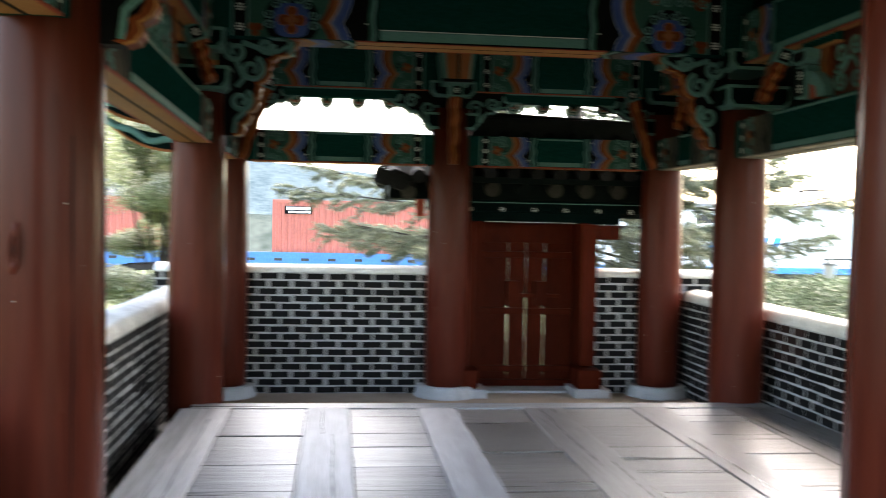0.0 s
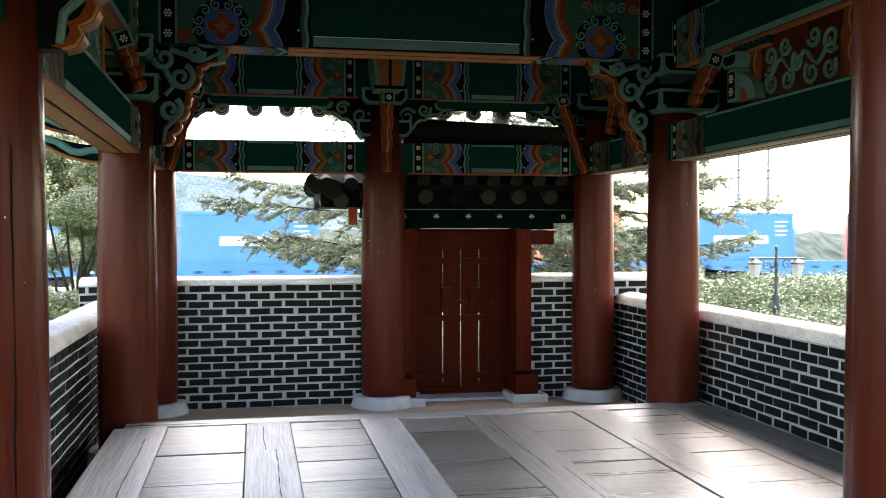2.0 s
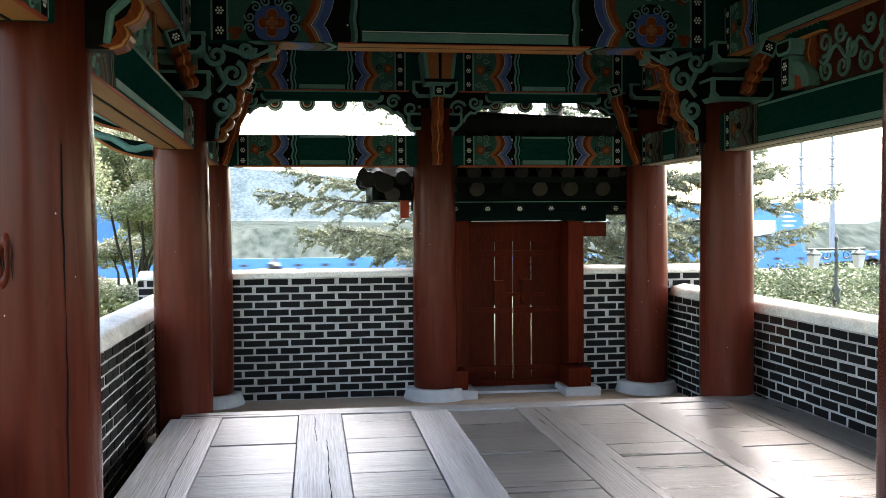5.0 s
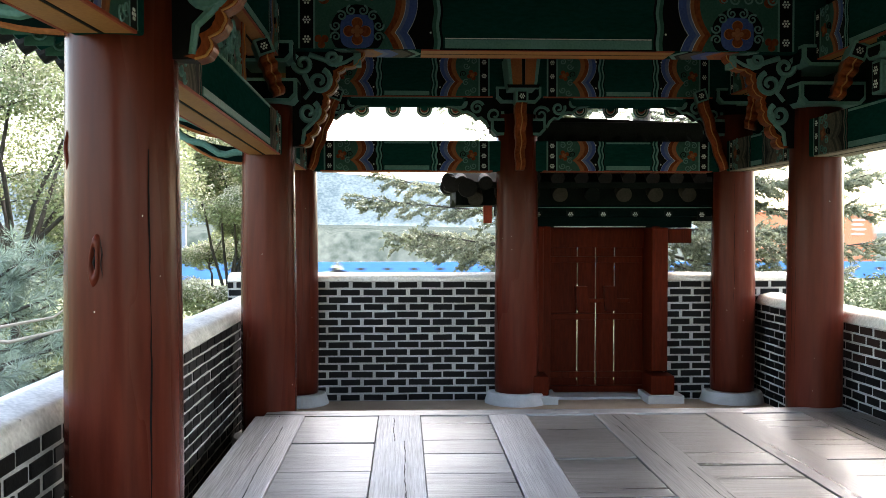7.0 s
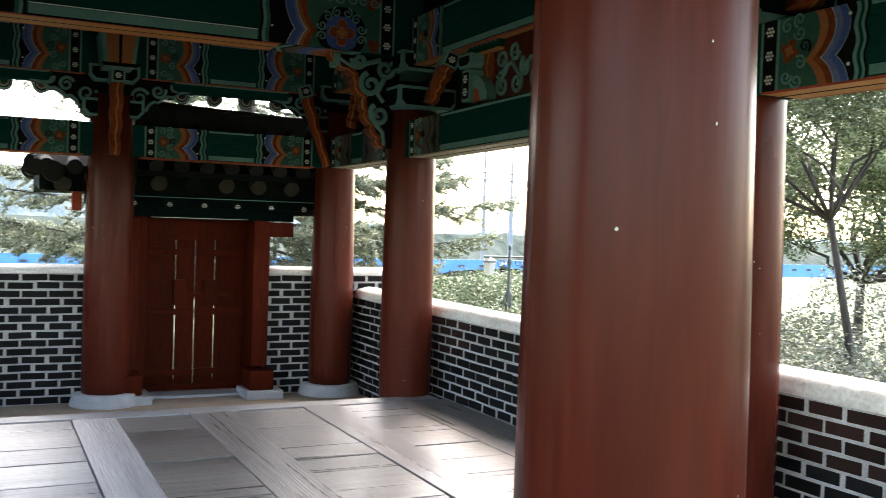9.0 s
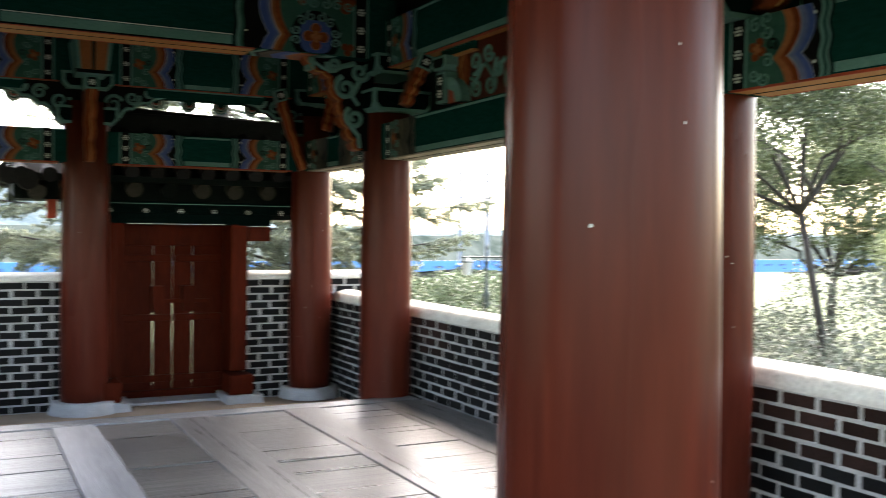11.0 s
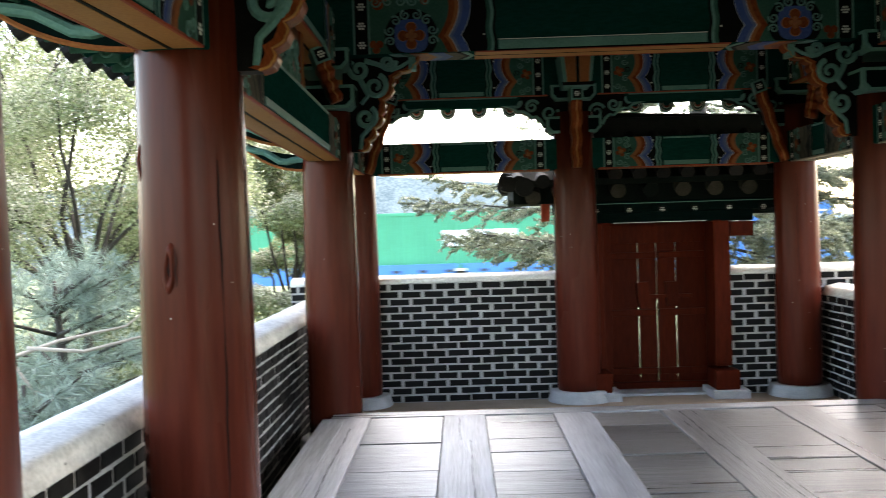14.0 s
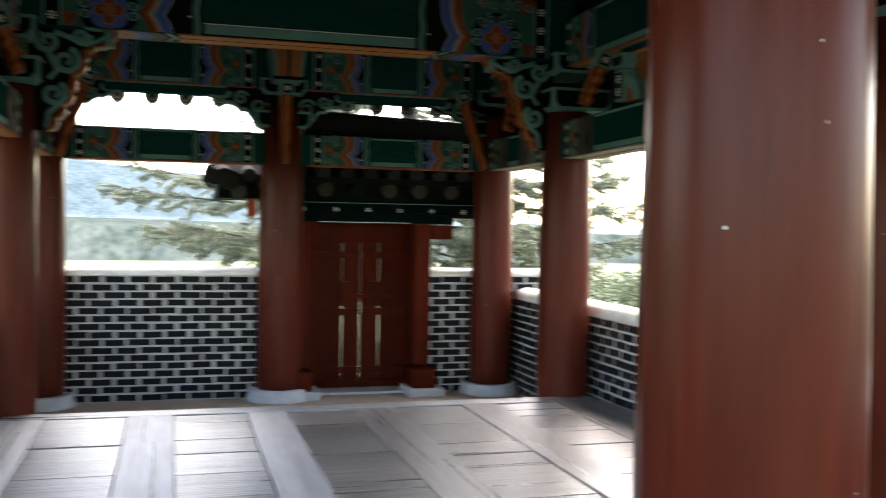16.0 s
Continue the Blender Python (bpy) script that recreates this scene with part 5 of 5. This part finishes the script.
# catenary masts beyond the train
STEEL = surf("galvanised_steel", (0.14, 0.15, 0.16), (0.2, 0.21, 0.22), 0.5, 4, 30, 0.1, metal=0.3)
for x, w in ((24.3, 0.09), (26.05, 0.11), (-12.0, 0.1), (58.0, 0.1)):
    m = thing("railway_mast", pose(x, 46.0, 0), label="steel railway mast with bracket arms and insulators", category="mast", group="railway masts")
    part("pole", boxed(-w, w, -w, w, -1.45, 3.2, 0.02), STEEL, m)
    part("upper_pole", boxed(-0.06, 0.06, -0.06, 0.06, 3.2, 9.0, 0.01), STEEL, m)
    part("bracket_arm", tube(bmesh.new(), [(0, 0, 3.3), (1.3, 0, 4.3)], 0.04, 6), STEEL, m)
    part("bracket_arm", tube(bmesh.new(), [(-0.3, 0, 3.3), (0.3, 0, 3.3)], 0.05, 6), STEEL, m)
    for z in (4.2, 4.6, 6.4):
        part("insulator", lathe(bmesh.new(), [(0.05, z), (0.2, z + 0.05), (0.2, z + 0.1), (0.05, z + 0.15)], 8), STEEL, m)
for z in (4.25, 4.45, 5.6):
    part("wire", tube(bmesh.new(), [(-90 + 15 * i, 45.4, z - 0.15 * math.sin(math.pi * (i % 3) / 3)) for i in range(14)], 0.02, 4), STEEL, m, "thin railway wire", at=m.matrix_basis.inverted())
structure("ballast", boxed(-400, 400, 39.5, 46.5, -1.5, -1.38), BALLAST, "pale gravel track bed", "gravel")
for y in (42.55, 44.0):
    structure("rail", boxed(-400, 400, y - 0.035, y + 0.035, -1.38, -1.22), STEEL, "steel rail", "rail")

# wooded hills far off, with the haze painted into their colour
bm = bmesh.new()
n, mrow = 160, 14
grid = []
for j in range(mrow + 1):
    row = []
    for i in range(n + 1):
        az = radians(-60 + 120 * i / n)
        R = (70, 77)[j] if j < 2 else 420 + 25 * (j / mrow)   # a wooded bank added before the hills to cover overbright ground
        deg = -60 + 120 * i / n
        h = 51 * math.exp(-((deg + 12) / 22) ** 2) + 9 + 3.5 * noise.noise((deg * 0.15, 0.3, 0)) + 16 * math.exp(-((deg + 48) / 16) ** 2)
        h = h * (0.35 if deg > 22 else 1.0 - 0.65 * max(0.0, (deg - 8) / 14) if deg > 8 else 1.0)
        z = -1.72 + (h * 0.505 + 1.72) * j / mrow + 0.9 * noise.noise((deg * 1.3, j * 0.9, 2.0)) * (1 if 0 < j else 0)
        if j < 2:
            z = (-1.72, 1.0 + 0.7 * noise.noise((deg * 1.1, 4.0, 1.0)))[j]
        row.append(bm.verts.new((R * math.tan(az), R, z)))
    grid.append(row)
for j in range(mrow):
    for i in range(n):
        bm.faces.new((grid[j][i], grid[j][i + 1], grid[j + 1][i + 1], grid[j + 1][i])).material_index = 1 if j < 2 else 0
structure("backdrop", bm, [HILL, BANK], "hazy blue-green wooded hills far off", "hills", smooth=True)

# ---- the freight train ----
def paint(name, c, rough=0.5):
    return surf(name, tuple(0.85 * x for x in c), tuple(min(1, 1.1 * x) for x in c), rough, 0.8, 12, 0.05, vary=0.0)


C_RED = paint("faded_red_container", (0.42, 0.12, 0.09))
C_ORANGE = paint("faded_orange_container", (0.6, 0.2, 0.1))
C_BLUE = paint("blue_container", (0.06, 0.21, 0.4))
C_NAVY = paint("deep_blue_container", (0.028, 0.13, 0.34))
C_GREEN = paint("green_container", (0.035, 0.27, 0.15))
W_BLUE = paint("wagon_blue", (0.04, 0.17, 0.4))
W_WHITE = paint("train_white", (0.75, 0.76, 0.76))
W_DARK = surf("running_gear_grime", (0.02, 0.02, 0.02), (0.06, 0.055, 0.05), 0.8, 3, 20, 0.2)
GLASSY = surf("dark_window_glass", (0.02, 0.025, 0.03), (0.04, 0.045, 0.05), 0.1, 2, 10, 0.0)

train = thing("freight_train", label="freight train of blue flat wagons with coloured containers", category="train")
DECK, TY = -0.32, 42.0


def container(x0, x1, mat, marks):
    """A ribbed steel container on its wagon."""
    z0, h, w = DECK, 2.59, 2.44
    bm = bmesh.new()
    n = int((x1 - x0 - 0.3) / 0.28)
    out = []
    for i in range(n):
        a = x0 + 0.15 + (x1 - x0 - 0.3) * i / n
        p = (x1 - x0 - 0.3) / n
        out += [(a, 0.0), (a + p * 0.35, 0.0), (a + p * 0.5, 0.036), (a + p * 0.85, 0.036)]
    out += [(x1 - 0.15, 0.0)]
    face = [(x, TY + 0.03 + y) for x, y in out] + [(x1 - 0.15, TY + w), (x0 + 0.15, TY + w)]
    slab(bm, face, h - 0.3, "z", z0 + 0.15)
    c = part("container", bm, mat, train, "ribbed steel container")
    for x in (x0, x1 - 0.16):
        part("corner_post", boxed(x, x + 0.16, TY, TY + w, z0, z0 + h, 0.01), mat, c)
    for z in (z0, z0 + h - 0.15):
        part("side_rail", boxed(x0, x1, TY + 0.005, TY + w, z, z + 0.15, 0.01), mat, c)
    L = x1 - x0
    if marks == "plate":
        part("plate", boxed(x0 + 0.55, x0 + 1.75, TY - 0.012, TY + 0.03, z0 + 1.95, z0 + 2.3), BLACK, c, "dark maker's plate")
        part("plate_stripe", boxed(x0 + 0.6, x0 + 1.7, TY - 0.02, TY - 0.012, z0 + 2.13, z0 + 2.27), W_WHITE, c)
        part("plate_stripe", boxed(x0 + 0.7, x0 + 1.7, TY - 0.02, TY - 0.012, z0 + 1.99, z0 + 2.08), W_WHITE, c)
    if marks == "bars" or marks == "big":
        zz, k = (z0 + 1.0, 0.75) if marks == "big" else (z0 + 1.05, 0.42)
        x = x0 + L * 0.3
        for ww in (0.7, 0.75, 0.8, 0.6, 0.55):
            if x + ww < x1 - 1.0:
                part("letter_bar", boxed(x, x + ww * 0.82, TY - 0.01, TY + 0.03, zz, zz + k), W_WHITE, c, "white lettering bar")
                x += ww
    for i in range(4):
        part("number_bar", boxed(x1 - 1.0, x1 - 0.5 - 0.1 * (i % 2), TY - 0.01, TY + 0.03, z0 + 2.1 - 0.22 * i, z0 + 2.19 - 0.22 * i), W_WHITE, c)
    if marks == "big":
        part("sticker", boxed(x1 - 0.8, x1 - 0.4, TY - 0.01, TY + 0.03, z0 + 0.5, z0 + 0.62), OCHRE, c)


def wagon(x0, x1):
    w = part("wagon", boxed(x0 + 0.3, x1 - 0.3, TY - 0.1, TY + 2.6, DECK - 0.16, DECK - 0.004, 0.01), W_BLUE, train, "blue flat wagon")
    L = x1 - x0
    part("side_sill", slab(bmesh.new(), [(x0 + 0.1, DECK + 0.22), (x1 - 0.1, DECK + 0.22), (x1 - 0.3, DECK - 0.2), (x1 - 3.0, DECK - 0.36), (x1 - 4.0, DECK - 0.56), (x0 + 4.0, DECK - 0.56), (x0 + 3.0, DECK - 0.36), (x0 + 0.3, DECK - 0.2)], 0.12, "y", TY - 0.16), W_BLUE, w)
    for i in range(int(L / 1.2)):
        x = x0 + 0.9 + i * 1.2
        part("hole", boxed(x, x + 0.34, TY - 0.17, TY - 0.155, DECK - 0.16, DECK - 0.04, 0.02), W_DARK, w)
    for bx in (x0 + 2.2, x1 - 2.2):
        bg = part("bogie", boxed(bx - 1.2, bx + 1.2, TY + 0.2, TY + 2.2, -1.0, -0.72, 0.03), W_DARK, w, "dark bogie")
    for bx in (x0 + 1.3, x0 + 3.1, x1 - 3.1, x1 - 1.3):
        for yy in (TY + 0.5, TY + 1.95):
            part("wheel", tube(bmesh.new(), [(bx, yy, -0.8), (bx, yy + 0.13, -0.8)], 0.42, 16), W_DARK, w)
    part("coupler", boxed(x0 - 0.35, x0 + 0.35, TY + 1.1, TY + 1.35, -0.75, -0.5, 0.02), W_DARK, w)


for k in range(22):
    x1 = 7.2 - 14.4 * k
    wagon(x1 - 14.4 if k < 21 else -312.4, x1)   # the last wagon is the longest
LOAD = [(-4.02, 6.75, C_RED, "plate"), (-12.4, -5.6, C_RED, ""), (-22.9, -16.75, C_BLUE, "bars"), (-38.0, -25.9, C_ORANGE, "bars"),
        (-46.55, -40.45, C_BLUE, "bars"), (-56.4, -50.3, C_BLUE, "big"), (-88.8, -82.7, C_BLUE, "big"), (-122.9, -110.7, C_NAVY, "bars"),
        (-132.4, -126.3, C_ORANGE, "bars"), (-273.5, -267.6, C_BLUE, "big"), (-284.2, -278.1, C_NAVY, ""), (-299.6, -287.4, C_GREEN, "big"),
        (-311.9, -300.0, C_GREEN, "big")]
for a, b, m, mk in LOAD:
    container(a, b, m, mk)

# the locomotive
lx0, lx1 = 7.7, 27.5
body = slab(bmesh.new(), [(lx0, -0.45), (lx0, 1.4), (lx0 + 0.9, 2.3), (lx1 - 1.2, 2.3), (lx1, 1.2), (lx1, -0.45)], 2.9, "y", TY - 0.2)
loco = part("locomotive", body, W_WHITE, train, "white electric locomotive with a blue stripe")
part("stripe", boxed(lx0 - 0.01, lx1 + 0.01, TY - 0.22, TY + 2.72, -0.75, -0.45, 0.02), paint("loco_blue", (0.03, 0.25, 0.6)), loco, "blue stripe along the sill")
part("side_window", boxed(lx0 + 1.4, lx0 + 3.4, TY - 0.215, TY - 0.2, 1.55, 2.0), GLASSY, loco, "dark window")
part("side_window", boxed(lx0 + 8.0, lx0 + 11.0, TY - 0.215, TY - 0.2, 1.6, 2.0), GLASSY, loco, "dark louvre")
for i in range(6):
    x = lx0 + 8.6 + 0.62 * i
    part("logo_shape", slab(bmesh.new(), [(x, 0.42), (x + 0.3, 0.42), (x + 0.5, 0.95), (x + 0.2, 0.95)], 0.012, "y", TY - 0.212), paint("logo_blue", (0.03, 0.3, 0.62)), loco, "pale blue logo shape")
part("roof_box", boxed(lx0 + 3.0, lx1 - 4.0, TY + 0.4, TY + 2.1, 2.3, 2.55, 0.03), STEEL, loco)
for x in (lx0 + 4.5, lx1 - 5.5):
    part("pantograph", tube(bmesh.new(), [(x - 0.9, TY + 1.2, 2.6), (x + 0.8, TY + 1.2, 2.95), (x - 0.6, TY + 1.2, 3.25), (x + 0.3, TY + 1.2, 3.3)], 0.04, 5), W_DARK, loco)
    part("pantograph_head", boxed(x - 0.3, x + 0.3, TY + 0.3, TY + 2.1, 3.28, 3.33), W_DARK, loco)
for bx in (lx0 + 3, lx0 + 4.8, lx0 + 6.6, lx1 - 6.6, lx1 - 4.8, lx1 - 3):
    for yy in (TY + 0.45, TY + 2.0):
        part("wheel", tube(bmesh.new(), [(bx, yy, -0.72), (bx, yy + 0.13, -0.72)], 0.5, 18), W_DARK, loco)
part("bogie_frame", boxed(lx0 + 2.4, lx1 - 2.4, TY + 0.1, TY + 2.3, -1.0, -0.74, 0.03), W_DARK, loco)


# ---- what moves ----
SPEED = 21.0


def motions():
    walk(train, [(t, pose(SPEED * t, 0, 0)) for t in range(0, 17)])

# ---- bricks, piece by piece ----
CUT = {}


def cut_brick(w, red):
    """A brick mesh of width w, shared by all of that width."""
    key = (round(w / 0.02), red)
    if key not in CUT:
        CUT[key] = brick_mesh("brick", round(w / 0.02) * 0.02, BRICK_RED if red else BRICK)
    return CUT[key]


def lay(name, length, top, first, holes):
    """Where the bricks of a wall lie: middle, height, width, tilt, depth; and its open drain holes."""
    r = random.Random(len(name))
    laid, gaps = [], []
    for k in range(int((top - GROUND) / COURSE) + 1):
        z = top - 0.012 - BH / 2 - k * COURSE
        if z - BH / 2 < GROUND - 0.03:
            break
        x = first - PITCH + (PITCH / 2 if k % 2 else 0.0)
        while x - BW / 2 < length:
            lo, hi = max(x - BW / 2, 0.004), min(x + BW / 2, length - 0.004)
            if hi - lo > 0.035:
                if any(abs(x - hx) < 0.12 and abs(z - hz) < 0.035 for hx, hz in holes):
                    gaps.append((x, z))
                else:
                    laid.append(((lo + hi) / 2 + r.uniform(-0.004, 0.004), z + r.uniform(-0.003, 0.003), hi - lo + r.uniform(-0.012, 0.006), r.uniform(-0.9, 0.9), r.uniform(-0.002, 0.0025)))
            x += PITCH
    return laid, gaps


for w, length, top, first, holes, red in WALLS:
    every, gaps = lay(w.name, length, top, first, holes)
    # the stretch of the wall that is passed nearest, piece by piece; the others joined
    if w.name == "wall_west":
        every.sort(key=lambda b: abs(b[0] - 6.3))
    elif w.name == "wall_east":
        every.sort(key=lambda b: abs(b[0] - 4.6))
    for x, z, wd, a, d in every[:298]:
        b = new("brick", cut_brick(wd, any(lo < x < hi for lo, hi in red) and z > 0.4))
        b.parent = w
        b.matrix_basis = pose(x, d, z, 0, a, 0)
    if len(every) > 298:
        bm = bmesh.new()
        for x, z, wd, a, d in every[298:]:
            box(bm, x - wd / 2, x + wd / 2, d - PROUD, 0.02, z - BH / 2, z + BH / 2)
        tagged(part("brickwork", bm, BRICK, w, "black bricks in pale joints"), kind="stuff")
    for hx, hz in gaps:
        part("drain_hole", boxed(hx - BW / 2 - 0.005, hx + BW / 2 + 0.005, -0.004, 0.01, hz - 0.036, hz + 0.036), BLACK, w, "dark open drain hole")

motions()
